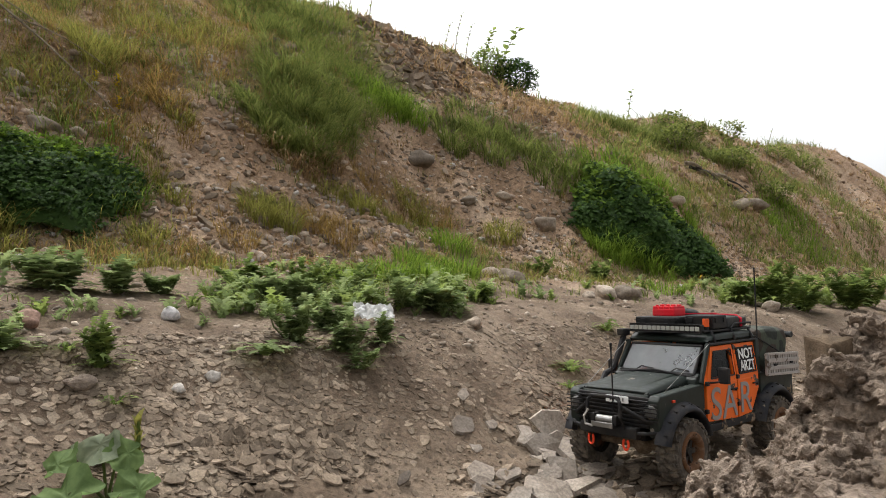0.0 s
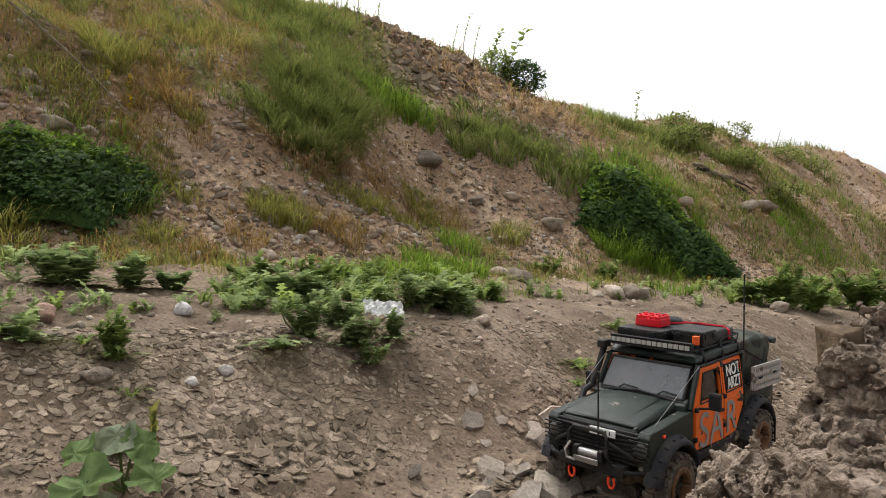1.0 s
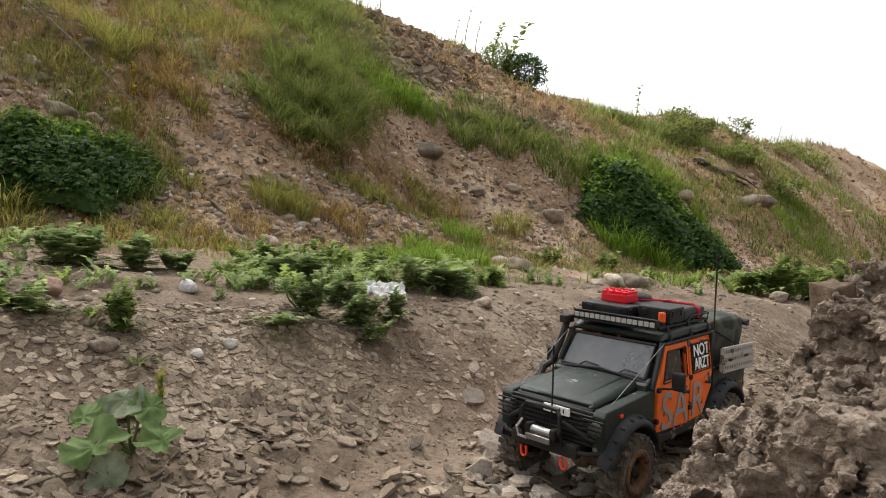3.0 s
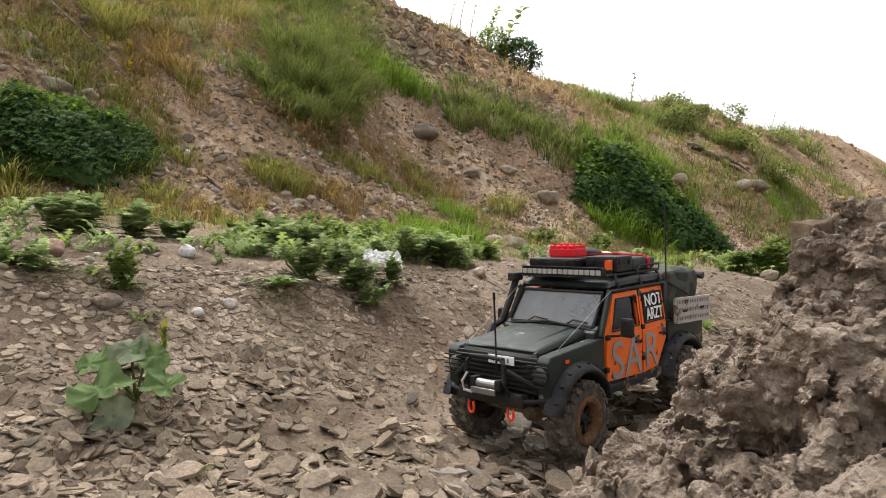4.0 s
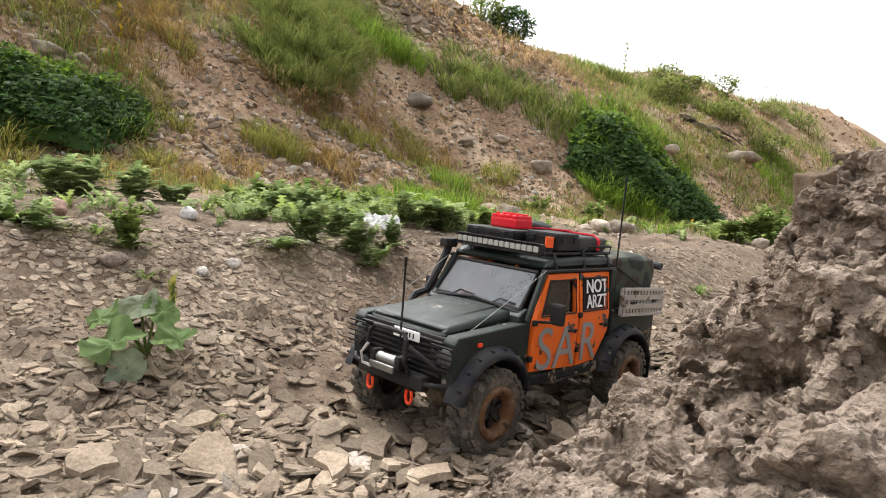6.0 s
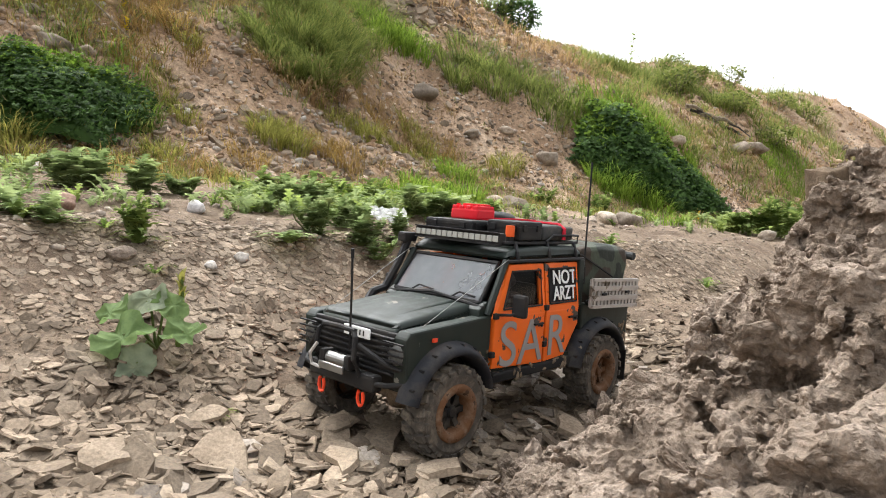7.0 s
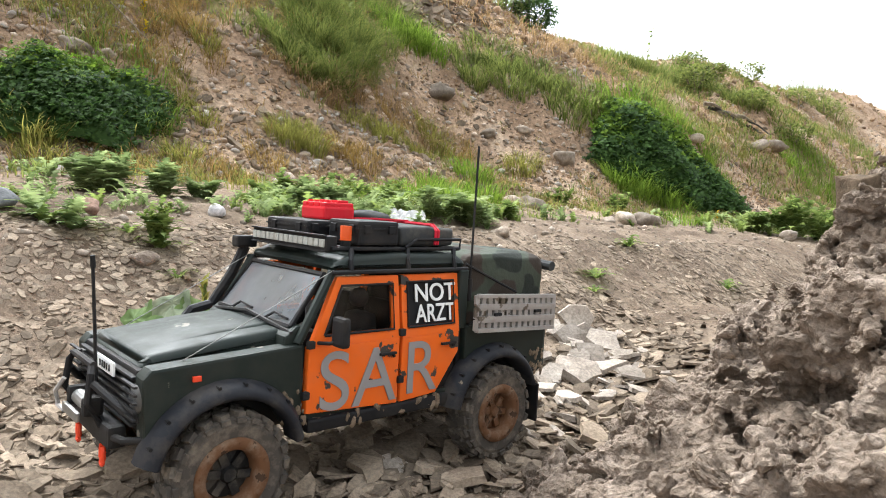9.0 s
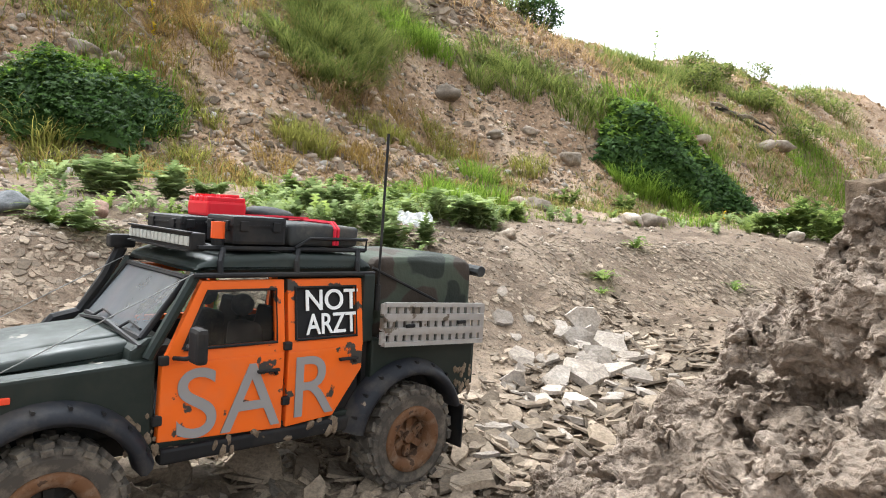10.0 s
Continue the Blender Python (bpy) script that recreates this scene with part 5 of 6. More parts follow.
def pebbles(name, xy, size, label, material, cuts=1, sink=0.25, at_points=None):
    """Many stones as one mesh, from a handful of shapes."""
    shapes = []
    for k in range(8):
        bm = lump(60 + k, cuts, 0.28, (1.2, 0.9, 0.65))
        bm.verts.ensure_lookup_table()
        shapes.append((np.array([v.co for v in bm.verts]), np.array([[v.index for v in f.verts] for f in bm.faces])))
        bm.free()
    vs, fs, at = [], [], 0
    spots = np.column_stack([xy, ground_z(xy[:, 0], xy[:, 1])]) if at_points is None else at_points
    for i in range(len(xy)):
        v, f = shapes[i % 8]
        a, b = rng.uniform(0, 6.28), rng.normal(0, 0.35)
        ca, sa, cb, sb = math.cos(a), math.sin(a), math.cos(b), math.sin(b)
        R = np.array([[ca, -sa, 0], [sa, ca, 0], [0, 0, 1]]) @ np.array([[cb, 0, sb], [0, 1, 0], [-sb, 0, cb]])
        vs.append((v * size[i]) @ R.T + spots[i] + np.array([0, 0, size[i] * (0.3 - sink)]))
        fs.append(f + at)
        at += len(v)
    co, tri = np.concatenate(vs), np.concatenate(fs)
    me = bpy.data.meshes.new(name)
    me.vertices.add(len(co))
    me.vertices.foreach_set("co", co.astype(np.float32).ravel())
    me.loops.add(tri.size)
    me.loops.foreach_set("vertex_index", tri.astype(np.int32).ravel())
    me.polygons.add(len(tri))
    me.polygons.foreach_set("loop_start", np.arange(0, tri.size, 3, dtype=np.int32))
    me.update(calc_edges=True)
    me.materials.append(material)
    return tagged(new(name, me), label, "stones", kind="stuff")


def bare(x, y):
    return 1.05 - grown(x, y)


M_LOOSE = earth("loose_stone", (0.27, 0.21, 0.165), (0.4, 0.33, 0.27), (0.54, 0.47, 0.41), 12.0, 120.0, relief=0.002, vary=True)
M_CRUMB = earth("soil_crumb", (0.17, 0.112, 0.072), (0.32, 0.226, 0.152), (0.48, 0.37, 0.27), 8.0, 120.0, relief=0.003, vary=True)
p = scatter(15000, -0.1, 2.35, None, 7.5)
pebbles("soil_crumbs", p, 0.007 + 0.03 * rng.uniform(0, 1, len(p)) ** 3.5, "crumbled lumps of soil over the hillside", M_CRUMB, sink=0.3)
p = far_part(2600)
pebbles("far_stones", p, 0.02 + 0.07 * rng.uniform(0, 1, len(p)) ** 3, "loose stones on the far slope", M_CRUMB)
p = scatter(3000, -0.15, 2.3, bare)
pebbles("hill_stones", p, 0.016 + 0.036 * rng.uniform(0, 1, len(p)) ** 3, "loose brown stones over the hillside", M_LOOSE)
p = scatter(4500, -0.15, 2.3)
pebbles("hill_gravel", p, 0.008 + 0.014 * rng.uniform(0, 1, len(p)), "fine gravel over the hillside", M_LOOSE)
p = scatter(1500, -0.2, 2.3, bare)
pebbles("pale_hill_stones", p, 0.012 + 0.03 * rng.uniform(0, 1, len(p)) ** 3, "pale stones strewn over the hillside", M_PALE)
p = scatter(1500, -0.2, 2.3)
tagged(quads("straw_litter", turf(p, 3, 0.02, 4.0, 0.0034, 0.9, 0.08), M_DRY), "dead stalks lying over the hillside", "straw", kind="stuff")
p = scatter(1800, -1.12, -0.1, None, 4.5)
pebbles("bench_gravel", p, 0.005 + 0.02 * rng.uniform(0, 1, len(p)) ** 3, "small stones strewn over the bench", M_ROCK)
p = scatter(9000, -1.95, -0.95, None, 2.4)
pebbles("bank_crumbs", p, 0.0025 + 0.006 * rng.uniform(0, 1, len(p)) ** 2, "crumbs of soil and shale on the bank", M_SHALE)


# shale flakes: thin broken plates
def flake(seed, thick, sides=6):
    r = np.random.default_rng(seed)
    a = np.sort((np.arange(sides) + r.uniform(-0.45, 0.45, sides)) * 2 * np.pi / sides)
    rad = r.uniform(0.3, 0.6, sides)
    low = np.column_stack([rad * np.cos(a), rad * np.sin(a), np.full(sides, -thick / 2) + r.uniform(-0.02, 0.02, sides)])
    top = np.column_stack([rad * 0.93 * np.cos(a), rad * 0.93 * np.sin(a), np.full(sides, thick / 2) + r.uniform(-0.025, 0.025, sides)])
    mid = np.array([[0, 0, thick / 2 + r.uniform(-0.02, 0.035)]])
    v = np.concatenate([low, top, mid])
    f = []
    for j in range(sides):
        k = (j + 1) % sides
        f += [(j, k, sides + k), (j, sides + k, sides + j), (sides + j, sides + k, 2 * sides)]
    f += [(0, j + 1, j) for j in range(1, sides - 1)]
    return v, np.array(f)


def ground_tilt(x, y):
    e = 0.02
    return np.arctan2(ground_z(x, y + e) - ground_z(x, y - e), 2 * e), np.arctan2(ground_z(x + e, y) - ground_z(x - e, y), 2 * e)


def flakes(name, xy, size, tilt, thick, label, lift=0.3):
    shapes = [flake(100 + k, thick, 6 + k % 4) for k in range(14)]
    z = ground_z(xy[:, 0], xy[:, 1])
    ty, tx = ground_tilt(xy[:, 0], xy[:, 1])
    vs, fs, at = [], [], 0
    for i in range(len(xy)):
        v, f = shapes[i % 14]
        a = rng.uniform(0, 6.28)
        R = np.array(Euler((ty[i] + rng.normal(0, tilt), -tx[i] + rng.normal(0, tilt), 0)).to_matrix() @ Matrix.Rotation(a, 3, "Z"))
        w = v * np.array([size[i], size[i] * (0.7 + 0.3 * math.sin(i)), size[i]])
        vs.append(w @ R.T + np.array([xy[i, 0], xy[i, 1], z[i] + size[i] * (thick * lift + 0.25 * abs(rng.normal(0, tilt)))]))
        fs.append(f + at)
        at += len(v)
    co, tri = np.concatenate(vs), np.concatenate(fs)
    me = bpy.data.meshes.new(name)
    me.vertices.add(len(co))
    me.vertices.foreach_set("co", co.astype(np.float32).ravel())
    me.loops.add(tri.size)
    me.loops.foreach_set("vertex_index", tri.astype(np.int32).ravel())
    me.polygons.add(len(tri))
    me.polygons.foreach_set("loop_start", np.arange(0, tri.size, 3, dtype=np.int32))
    me.update(calc_edges=True)
    me.materials.append(M_SHALE)
    me.shade_flat()
    ob = tagged(new(name, me), label, kind="stuff")
    ob.parent = ground
    return ob


def patchy(x, y):
    return np.clip(0.35 + 2.2 * fbm(x, y, 3.2, 3, 63), 0.06, 1)


p = scatter(10000, -1.36, -1.0, lambda x, y: 0.2 + 0.8 * patchy(x, y), 2.8)
flakes("cracked_crust", p, 0.008 + 0.018 * rng.uniform(0, 1, len(p)) ** 1.7, 0.07, 0.07, "cracked crust of thin soil plates")
p = scatter(9000, -1.95, -1.25, patchy, 2.4)
flakes("shale_chips", p, 0.008 + 0.032 * rng.uniform(0, 1, len(p)) ** 2.6, 0.3, 0.07, "grey-brown shale chips covering the bank", 0.5)

p = scatter(900, 1.3, 2.4, lambda x, y: np.exp(-((x + 0.25) / 0.5) ** 2))
flakes("crest_rubble", p, 0.03 + 0.08 * rng.uniform(0, 1, len(p)) ** 2, 0.4, 0.2, "heap of flat grey-brown shards on the crest", 0.5)
p = scatter(4200, 0.0, 2.3, bare, 8.0)
flakes("hill_shards", p, 0.015 + 0.045 * rng.uniform(0, 1, len(p)) ** 3, 0.35, 0.22, "flat shards of stone over the hillside", 0.5)

p = np.column_stack([rng.uniform(-0.45, 0.5, 3600), rng.uniform(0.6, 1.55, 3600)])
p = p[np.abs(p[:, 1] - 0.95 - 1.05 * p[:, 0]) < 0.22]
flakes("track_shale", p, 0.01 + 0.045 * rng.uniform(0, 1, len(p)) ** 2.2, 0.28, 0.08, "broken shale on the track", 0.6)

# larger plates, each a piece of its own
PLATES = []
for k in range(14):
    v, f = flake(300 + k, 0.055 + 0.02 * (k % 4), 6 + k % 4)
    me = bpy.data.meshes.new("shale_plate")
    me.from_pydata(v.tolist(), [], f.tolist())
    me.materials.append(M_SHALE)
    me.shade_flat()
    PLATES.append(me)


M_SLAB = earth("pale_shale", (0.2, 0.17, 0.142), (0.3, 0.262, 0.225), (0.4, 0.36, 0.32), 12.0, 180.0, relief=0.0015, vary=True)
PALE_PLATES = []
for me in PLATES:
    me = me.copy()
    me.materials[0] = M_SLAB
    PALE_PLATES.append(me)


def plate(k, x, y, size, tilt, turn, raise_by=0.0, pale=False):
    o = new("shale_plate", (PALE_PLATES if pale else PLATES)[k % 14])
    o.parent = ground
    ty, tx = (float(q) for q in ground_tilt(x, y))
    o.rotation_euler = (Euler((ty + tilt[0], -tx + tilt[1], 0)).to_matrix() @ Matrix.Rotation(turn, 3, "Z")).to_euler()
    o.location = (x, y, gz(x, y) + size * 0.05 + raise_by)
    o.scale = (size, size * (0.75 + 0.25 * math.sin(3 * k)), size)
    return o


p = scatter(200, -1.95, -1.5, lambda x, y: np.exp(-((slope_v(x, y) + 1.72) / 0.14) ** 2), 1.7)
for k, (x, y) in enumerate(p):
    s = float(0.026 + 0.04 * rng.uniform() ** 1.6)
    plate(k, float(x), float(y), s, tuple(rng.normal(0, 0.2, 2)), float(rng.uniform(0, 6.28)), 0.2 * s * float(rng.uniform()))
p = scatter(70, -1.5, -1.3, None, 2.0)
for k, (x, y) in enumerate(p):
    plate(k, float(x), float(y), float(rng.uniform(0.022, 0.042)), tuple(rng.normal(0, 0.25, 2)), float(rng.uniform(0, 6.28)))
for k, (x, y, s, t) in enumerate(((0.235, 1.5, 0.075, 0.9), (0.215, 1.44, 0.085, 0.5), (0.25, 1.46, 0.06, 1.0), (0.28, 1.42, 0.08, 0.2), (0.3, 1.36, 0.08, 0.15), (0.24, 1.35, 0.07, 0.3), (0.26, 1.3, 0.08, 0.1), (0.2, 1.25, 0.075, 0.25), (0.14, 1.2, 0.07, 0.3), (0.059, 1.17, 0.05, 1.1), (-0.05, 1.22, 0.035, 0.2), (-0.09, 0.815, 0.075, 0.1), (-0.03, 0.84, 0.06, 0.15), (-0.25, 0.72, 0.08, 0.45), (-0.2, 0.73, 0.075, 0.2), (-0.33, 0.69, 0.07, 0.6), (-0.12, 0.74, 0.08, 0.15), (-0.02, 0.74, 0.07, 0.15))):
    plate(k, x, y, s * (1.25 if y > 1.19 else 0.9), (t, 0.2 * math.sin(k)), k * 1.7, 0.012, y > 1.0)
for k in range(60):
    x, y = float(rng.uniform(0.04, 0.36)), float(rng.uniform(1.08, 1.5))
    plate(k, x, y, float(rng.uniform(0.025, 0.07)), tuple(rng.normal(0.12, 0.22, 2)), float(rng.uniform(0, 6.28)), float(rng.uniform(0, 0.012)), True)

for k in range(70):
    along, across = float(rng.uniform(-0.45, 0.4)), float(rng.uniform(-0.13, 0.07))
    plate(k, along, 0.95 + 1.05 * along + across, float(rng.uniform(0.03, 0.075)), tuple(rng.normal(0.1, 0.2, 2)), float(rng.uniform(0, 6.28)), 0.003, k % 3 == 0)

# white plastic scrap and a dry branch
bm = bmesh.new()
bmesh.ops.create_grid(bm, x_segments=16, y_segments=12, size=0.5)
for v in bm.verts:
    q = v.co * 5
    v.co = Vector((v.co.x * 0.1, v.co.y * 0.07, 0.012 + 0.022 * abs(noise.noise(q)) + 0.012 * noise.noise(q * 2.5)))
scrap = tagged(part("plastic_scrap", bm, paint("white_film", (0.6, 0.6, 0.58), 0.4, dust=0.35)), "crumpled white plastic film caught among thistles", "litter")
scrap.location, scrap.rotation_euler = (-0.16, 1.72, gz(-0.16, 1.72) + 0.012), (0.6, 0.1, 0.3)
branch = tagged(new("dry_branch"), "bare dry branch lying over the grass", "branch")
a, b = Vector((-1.98, 2.78, 1.76)), Vector((-1.3, 2.72, 1.15))
for k, (s, e, r) in enumerate(((0.0, 1.0, 0.006), (0.02, 0.55, 0.004), (0.25, 0.8, 0.003))):
    pts = [a.lerp(b, s + (e - s) * t) + Vector((0.03 * k * t, 0.02, 0.03 * math.sin(3 * t) + 0.05 * k * t)) for t in np.linspace(0, 1, 7)]
    part("twig", made(tube, pts, r, 6, 0.4), M_TWIG, branch)


# clay mound
def value_noise3(p, scale, seed):
    q = p * scale
    i = np.floor(q)
    f = q - i
    f = f * f * (3 - 2 * f)
    total = 0.0
    for c in ((0, 0, 0), (1, 0, 0), (0, 1, 0), (1, 1, 0), (0, 0, 1), (1, 0, 1), (0, 1, 1), (1, 1, 1)):
        w = np.prod([f[:, k] if c[k] else 1 - f[:, k] for k in range(3)], axis=0)
        n = np.sin((i[:, 0] + c[0]) * 127.1 + (i[:, 1] + c[1]) * 311.7 + (i[:, 2] + c[2]) * 74.7 + seed * 19.19) * 43758.5453
        total = total + w * (n - np.floor(n))
    return total - 0.5


def clods3(p, size, seed):
    """Rounded clods: 1 at a clod's middle, falling to a cleft at its border."""
    q = (p / size).astype(np.float32)
    i = np.floor(q)
    f1 = np.full(len(p), 9.0, np.float32)
    own = np.zeros(len(p), np.float32)
    for a in (-1, 0, 1):
        for b in (-1, 0, 1):
            for c in (-1, 0, 1):
                cell = i + np.array([a, b, c], np.float32)
                k = (cell[:, 0] * 73.0 + cell[:, 1] * 157.0 + cell[:, 2] * 311.0 + seed * 37.0).astype(np.int64)
                h = RANDOMS[k % 4093]
                o = q - cell - h[:, :3]
                turn = h[:, 3] * 6.28
                o[:, 0], o[:, 1] = o[:, 0] * np.cos(turn) - o[:, 1] * np.sin(turn), o[:, 0] * np.sin(turn) + o[:, 1] * np.cos(turn)
                o[:, 2] += 0.4 * o[:, 0]
                d = 0.75 * np.abs(o).max(1) + 0.35 * np.linalg.norm(o, axis=1)
                near = d < f1
                own = np.where(near, h[:, 3], own)
                f1 = np.where(near, d, f1)
    return (1 - np.minimum(f1, 1.0) ** 2) * (0.55 + 0.75 * own) - 0.45


def rugged3(p, scale, seed, octaves=5, gain=0.62):
    """Broken fractal relief with sharp creases, about -0.5 to 0.5."""
    total, amp, whole = 0.0, 1.0, 0.0
    for k in range(octaves):
        n = value_noise3(p, scale * 2.1 ** k, seed + k)
        total = total + amp * (n if k % 2 else 0.5 - 2.2 * np.abs(n))
        whole += amp
        amp *= gain
    return total / whole * 1.6


RANDOMS = np.random.default_rng(5).uniform(0, 1, (4093, 4)).astype(np.float32)
# the heap's body: middle and radii of each swelling
SWELLS = (((0.37, 0.79, 0.04), (0.13, 0.12, 0.135)), ((0.50, 0.95, 0.06), (0.15, 0.12, 0.12)), ((0.48, 0.67, 0.158), (0.145, 0.13, 0.185)),
          ((0.375, 0.565, 0.205), (0.095, 0.07, 0.05)), ((0.70, 0.72, 0.1), (0.26, 0.3, 0.27)), ((0.235, 0.67, 0.07), (0.05, 0.045, 0.045)), ((0.27, 0.47, 0.06), (0.07, 0.06, 0.05)))
HOLLOWS = (((0.348, 0.575, 0.14), (0.05, 0.1, 0.036)), ((0.285, 0.70, 0.108), (0.05, 0.04, 0.012)), ((0.335, 0.66, 0.205), (0.016, 0.03, 0.03)), ((0.30, 0.585, 0.095), (0.02, 0.03, 0.018)))


def ball(p, c, r):
    q = (p - np.array(c, np.float32)) / np.array(r, np.float32)
    return (np.linalg.norm(q, axis=-1) - 1) * min(r)


def low_heap(x, y):
    """Height of the low spill of clay in front of and round the tall mass."""
    h = np.interp(x, (-0.06, 0.0, 0.05, 0.1, 0.15, 0.19, 0.25, 0.35, 0.5, 0.7, 1.0), (-0.06, -0.025, 0.0, 0.025, 0.055, 0.08, 0.1, 0.12, 0.15, 0.12, -0.06))
    h = h + 0.2 * (0.6 - np.clip(y, 0.42, 0.75)) * step(0.04, 0.15, x)
    rim = step(0.84 + 0.55 * np.clip(x, 0, 0.35), 0.70 + 0.55 * np.clip(x, 0, 0.35), y) * step(0.12, 0.4, y)
    return (h + 0.06) * rim - 0.06


def heap_body(p):
    d = (p[..., 2] - low_heap(p[..., 0], p[..., 1])) * 0.85
    for c, r in SWELLS:
        e = ball(p, c, r)
        k = np.clip(0.5 + (e - d) / 0.05, 0, 1)
        d = e * (1 - k) + d * k - 0.025 * k * (1 - k)
    return d


def heap_field(p):
    """Signed distance to the clay: a body of swellings with clods, clefts and hollows."""
    w = np.stack([value_noise3(p, 15.0, 7), value_noise3(p, 15.0, 8), value_noise3(p, 15.0, 9)], -1)
    q = p + 0.035 * w
    d = heap_body(p + 0.03 * w) + 0.01
    d = d - 0.034 * clods3(q, 0.085, 11) - 0.020 * clods3(q + 0.02 * w, 0.04, 12) - 0.008 * clods3(q, 0.017, 14)
    d = d - 0.022 * rugged3(q, 24.0, 13, 6, 0.66)
    d = d - 0.009 * rugged3(p + 0.01 * w, 62.0, 17, 3, 0.65)
    for c, r in HOLLOWS:
        d = np.maximum(d, -ball(p + 0.012 * w, c, r))
    return d


def grid_field(field, axes, pick=None, d=None):
    """The field on a grid, or only where pick is true."""
    if d is None:
        d = np.empty(tuple(len(a) for a in axes), np.float32)
        pick = np.ones(d.shape, bool)
    near = np.argwhere(pick)
    for k in range(0, len(near), 300000):
        j = near[k:k + 300000]
        d[tuple(j.T)] = field(np.stack([axes[a][j[:, a]] for a in range(3)], -1))
    return d


def skin(field, low, high, s):
    """The zero surface of a field on a grid of step s, as vertices and quads: a coarse pass finds where it runs."""
    axes = [np.arange(a, b, s, dtype=np.float32) for a, b in zip(low, high)]
    shape = tuple(len(a) for a in axes)
    d = grid_field(field, [np.arange(a, b + 4 * s, 4 * s, dtype=np.float32) for a, b in zip(low, high)])
    for axis in range(3):
        at = np.arange(shape[axis]) / 4
        i = at.astype(int)
        f = (at - i).astype(np.float32).reshape([-1 if k == axis else 1 for k in range(3)])
        d = np.take(d, i, axis) * (1 - f) + np.take(d, np.minimum(i + 1, d.shape[axis] - 1), axis) * f
    d = grid_field(field, axes, np.abs(d) < 3.2 * s, d)
    neg = d < 0
    corners = [(a, b, c) for a in (0, 1) for b in (0, 1) for c in (0, 1)]

    def shift(v, c):
        return v[tuple(slice(o, n - 1 + o) for o, n in zip(c, v.shape))]

    count = sum(shift(neg, c).astype(np.int8) for c in corners)
    cells = np.argwhere((count > 0) & (count < 8))
    total, hits = np.zeros((len(cells), 3), np.float32), np.zeros(len(cells), np.float32)
    for a in corners:
        for axis in range(3):
            if a[axis]:
                continue
            b = tuple(o + (n == axis) for n, o in enumerate(a))
            da, db = (d[tuple((cells + np.array(q)).T)] for q in (a, b))
            cut = (da < 0) != (db < 0)
            f = np.where(cut, da / np.where(cut, da - db, 1), 0)
            at = np.repeat(np.array([a], np.float32), len(cells), 0)
            at[:, axis] = f
            total += at * cut[:, None]
            hits += cut
    verts = np.array(low) + (cells + total / hits[:, None]) * s
    index = np.full(tuple(n - 1 for n in shape), -1, np.int32)
    index[tuple(cells.T)] = np.arange(len(cells))
    out = []
    for axis in range(3):
        u, v = (axis + 1) % 3, (axis + 2) % 3
        lo, hi = [slice(None)] * 3, [slice(None)] * 3
        lo[axis], hi[axis] = slice(0, -1), slice(1, None)
        flip = neg[tuple(lo)] != neg[tuple(hi)]
        e = np.argwhere(flip)
        e = e[np.all([(e[:, k] > 0) & (e[:, k] < shape[k] - 1) for k in (u, v)], axis=0)]
        inside = neg[tuple(e.T)]
        ring = []
        for du, dv in ((1, 1), (0, 1), (0, 0), (1, 0)):
            c = e.copy()
            c[:, u] -= du
            c[:, v] -= dv
            ring.append(index[tuple(c.T)])
        q = np.stack(ring, -1)
        q[~inside] = q[~inside][:, ::-1]
        out.append(q)
    return verts, np.concatenate(out)


near_v, near_q = skin(heap_field, (-0.05, 0.3, -0.035), (0.545, 1.1, 0.40), 0.0027)
near_v = near_v + 0.0045 * np.stack([value_noise3(near_v, 130.0, k) + 0.6 * value_noise3(near_v, 310.0, k + 5) for k in (31, 32, 33)], -1)
far_v, far_q = skin(heap_field, (0.535, 0.1, -0.04), (1.02, 1.2, 0.46), 0.011)
near_count = len(near_v)
near_v = np.concatenate([near_v, far_v])
near_q = np.concatenate([near_q, far_q + near_count])
me = bpy.data.meshes.new("clay_mound")
me.vertices.add(len(near_v))
me.vertices.foreach_set("co", near_v.astype(np.float32).ravel())
me.loops.add(near_q.size)
me.loops.foreach_set("vertex_index", near_q.astype(np.int32).ravel())
me.polygons.add(len(near_q))
me.polygons.foreach_set("loop_start", np.arange(0, near_q.size, 4, dtype=np.int32))
me.update(calc_edges=True)
me.materials.append(M_CLAY)
me.shade_flat()
mound = tagged(new("clay_mound", me), "lumpy heap of dry light brown clay", "clay heap")

# height of the heap from above, for what lies on it
TOP = np.full((130, 190), -1.0)
np.maximum.at(TOP, (np.clip(((near_v[:near_count, 0] + 0.05) / 0.006).astype(int), 0, 129), np.clip(((near_v[:near_count, 1] - 0.2) / 0.006).astype(int), 0, 189)), near_v[:near_count, 2])


def heap_top(x, y):
    return TOP[np.clip(((np.asarray(x) + 0.05) / 0.006).astype(int), 0, 129), np.clip(((np.asarray(y) - 0.2) / 0.006).astype(int), 0, 189)]


pick = rng.choice(near_count, 9000, replace=False)
spots = near_v[pick]
spots = spots[spots[:, 2] > ground_z(spots[:, 0], spots[:, 1])]
pebbles("clay_crumbs", spots[:, :2], 0.002 + 0.008 * rng.uniform(0, 1, len(spots)) ** 4, "loose crumbs of dry clay over the heap", M_CLAY, sink=0.32, at_points=spots)
M_DARKCLAY = earth("dark_brown_clay", (0.06, 0.042, 0.026), (0.11, 0.08, 0.052), (0.17, 0.125, 0.085), 30.0, 110.0, relief=0.006)


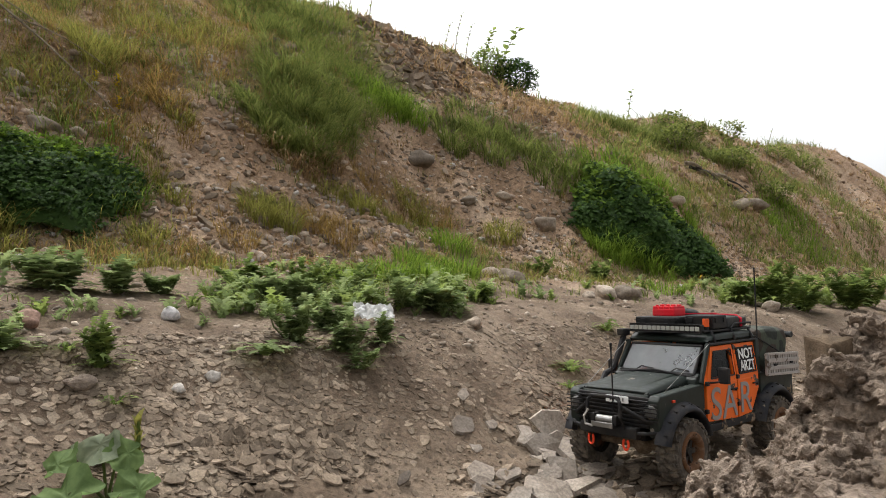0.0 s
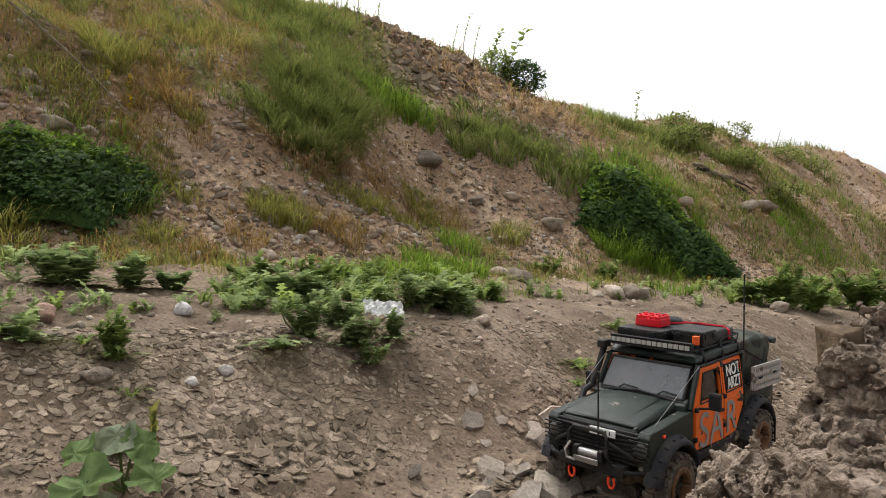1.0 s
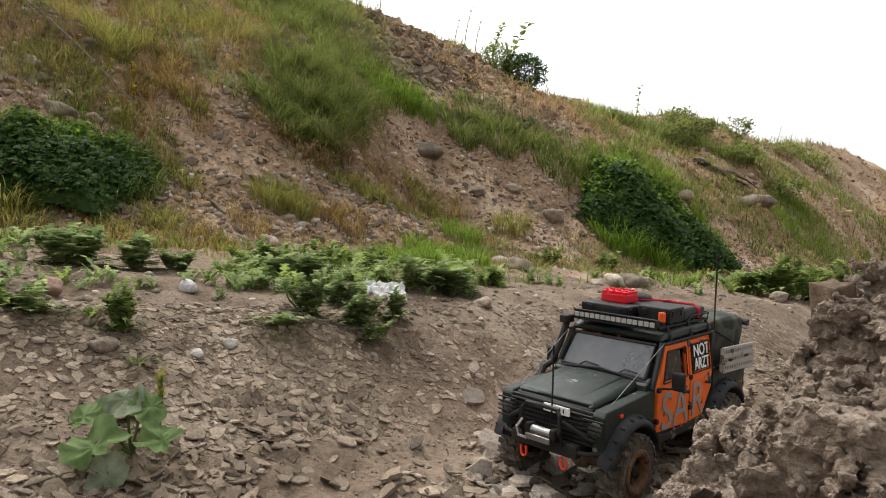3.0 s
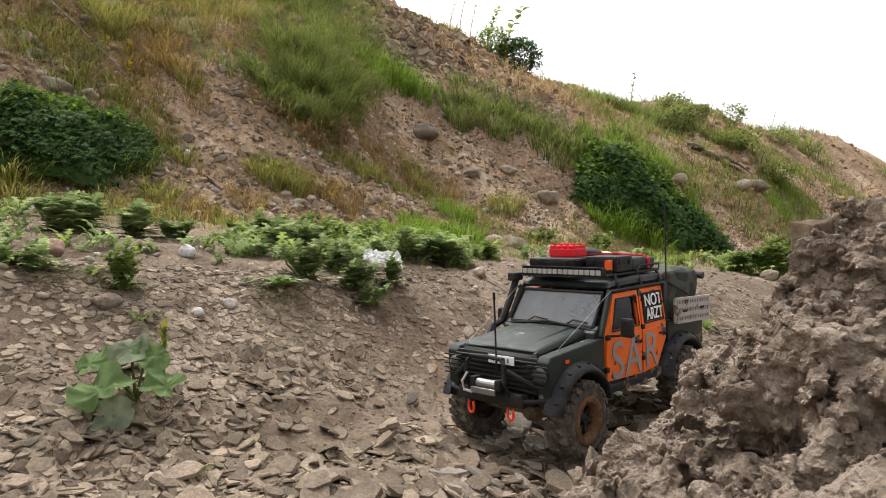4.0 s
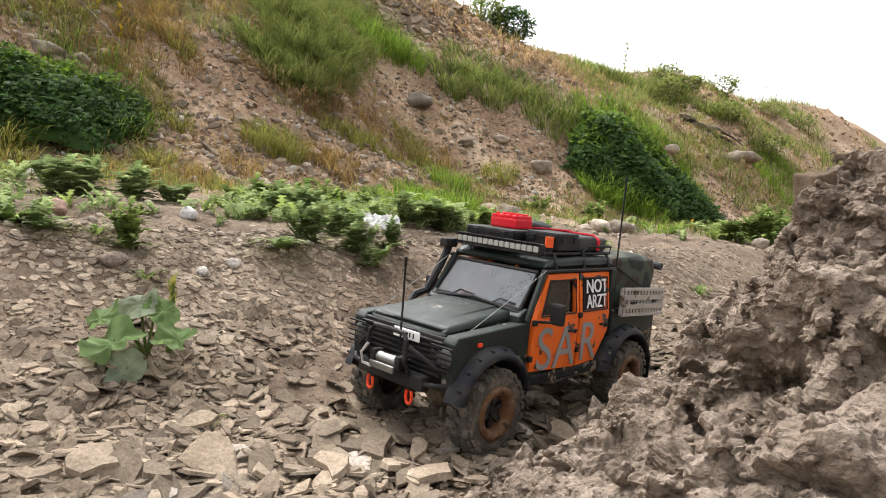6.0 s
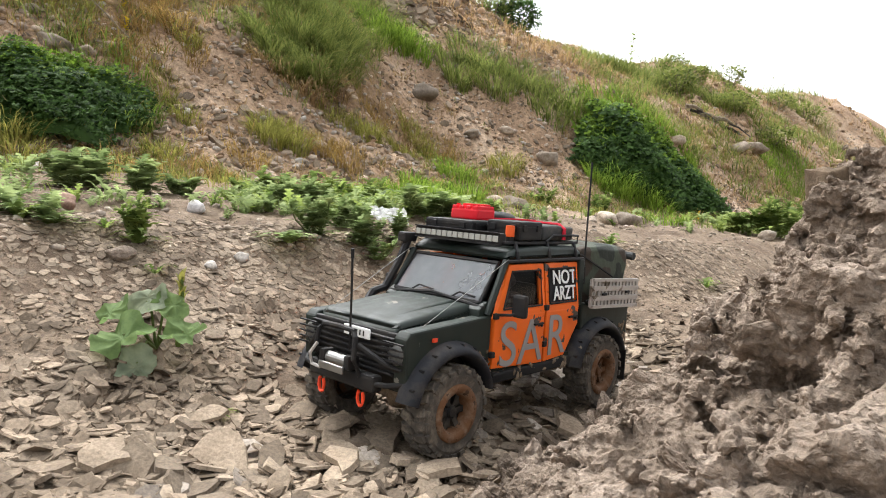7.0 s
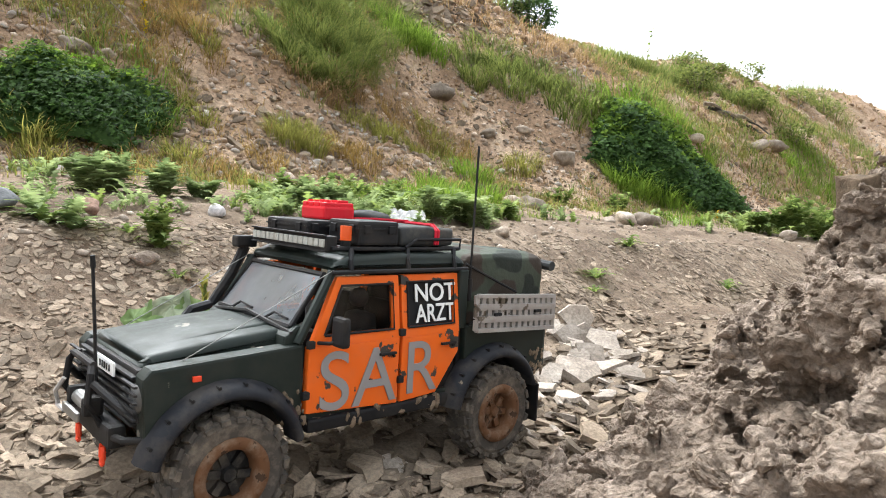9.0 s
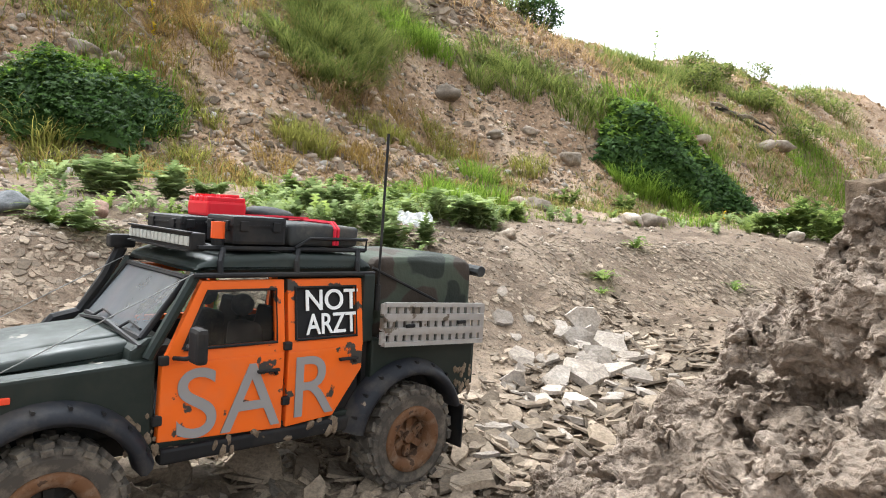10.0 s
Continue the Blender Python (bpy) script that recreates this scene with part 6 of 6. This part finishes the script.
def rough_clods(count, cuts, seed):
    """Broken lumps of clay: a ball split along a few planes, with crumbling faces."""
    out = []
    r = np.random.default_rng(seed)
    for k in range(count):
        bm = bmesh.new()
        bmesh.ops.create_icosphere(bm, subdivisions=cuts, radius=0.5)
        u = np.array([v.co for v in bm.verts])
        n = r.normal(0, 1, (9, 3))
        n /= np.linalg.norm(n, axis=1, keepdims=True)
        reach = np.maximum(u @ n.T, 1e-4)
        u = u * np.minimum(1.0, (r.uniform(0.27, 0.42, 9) / reach).min(1))[:, None]
        w = u + 7.3 * (k + seed)
        d = 0.45 * value_noise3(w, 2.6, seed) + 0.5 * rugged3(w, 4.0, seed + 1, 5 if cuts > 3 else 3, 0.66)
        u = u * (1.1 + d)[:, None] * np.array([1.15, 0.95, 0.8])
        for v, c in zip(bm.verts, u):
            v.co = c
        me = bpy.data.meshes.new("clod")
        bm.to_mesh(me)
        bm.free()
        me.materials.append(M_CLAY)
        me.shade_flat()
        out.append(me)
    return out


CLODS, LARGE_CLODS = rough_clods(10, 3, 21), rough_clods(8, 5, 41)


def clod(k, x, y, size, sink=0.25, turn=(0, 0, 0), stretch=(1, 1, 1)):
    o = new("clod", LARGE_CLODS[k % 8] if size > 0.03 else CLODS[k % 10])
    o.parent = mound
    base = max(float(heap_top(x, y)), gz(x, y))
    o.location = (x, y, base + size * (0.5 - sink) * 0.8)
    o.rotation_euler = turn
    o.scale = tuple(size * q for q in stretch)
    return o


for k in range(150):
    x = float(0.0 + 0.5 * rng.uniform())
    y = float(0.36 + 0.66 * rng.uniform())
    if heap_top(x, y) < gz(x, y):
        continue
    clod(k, x, y, float(0.005 + 0.016 * rng.uniform() ** 2.5), 0.45, tuple(rng.uniform(0, 6, 3)))
for k in range(22):
    x = float(0.06 + 0.14 * rng.uniform())
    y = float(0.42 + 0.5 * rng.uniform())
    if heap_top(x, y) < gz(x, y) + 0.01:
        continue
    clod(k, x, y, float(0.022 + 0.02 * rng.uniform() ** 2), 0.5, tuple(rng.uniform(0, 6, 3)), (1.2, 1.0, 0.85))
for k, (x, y) in enumerate(scatter(160, -1.86, -1.72, None, 1.5)):
    if x > 0.02:
        clod(k, float(x), float(y), float(rng.uniform(0.008, 0.026)), 0.35, tuple(rng.uniform(0, 6, 3)))
bm = made(box, (0, 0, 0), (0.026, 0.034, 0.125), 0.003, (4, -3, 12), 2)
bmesh.ops.subdivide_edges(bm, edges=bm.edges, cuts=4, use_grid_fill=True)
for v in bm.verts:
    v.co += 0.004 * noise.noise_vector(v.co * 30) + 0.002 * noise.noise_vector(v.co * 90)
block = part("upright_block", bm, M_DARKCLAY, mound, "upright smooth-sided clay block", smooth=True)
block.location = (0.384, 0.69, 0.282)


# ---- what moves ----
def motions():
    walk(truck, TRUCK_ROWS)
    ts = np.array([t for t, _ in TRUCK_ROWS])
    at = np.array([m.translation for _, m in TRUCK_ROWS])
    ahead = np.array([m.to_3x3() @ Vector((1, 0, 0)) for _, m in TRUCK_ROWS])
    run = np.concatenate([[0], np.cumsum(np.einsum("ij,ij->i", np.diff(at, axis=0), ahead[1:]))])
    for w, x, s in WHEELS:
        rows = []
        for t in np.linspace(0, 10, 41):
            turn = math.degrees(float(np.interp(t, ts, run)) / WR)
            rows.append((float(t), pose(x, s * 0.094, WR, 0, turn, 0)))
        walk(w, rows)


motions()
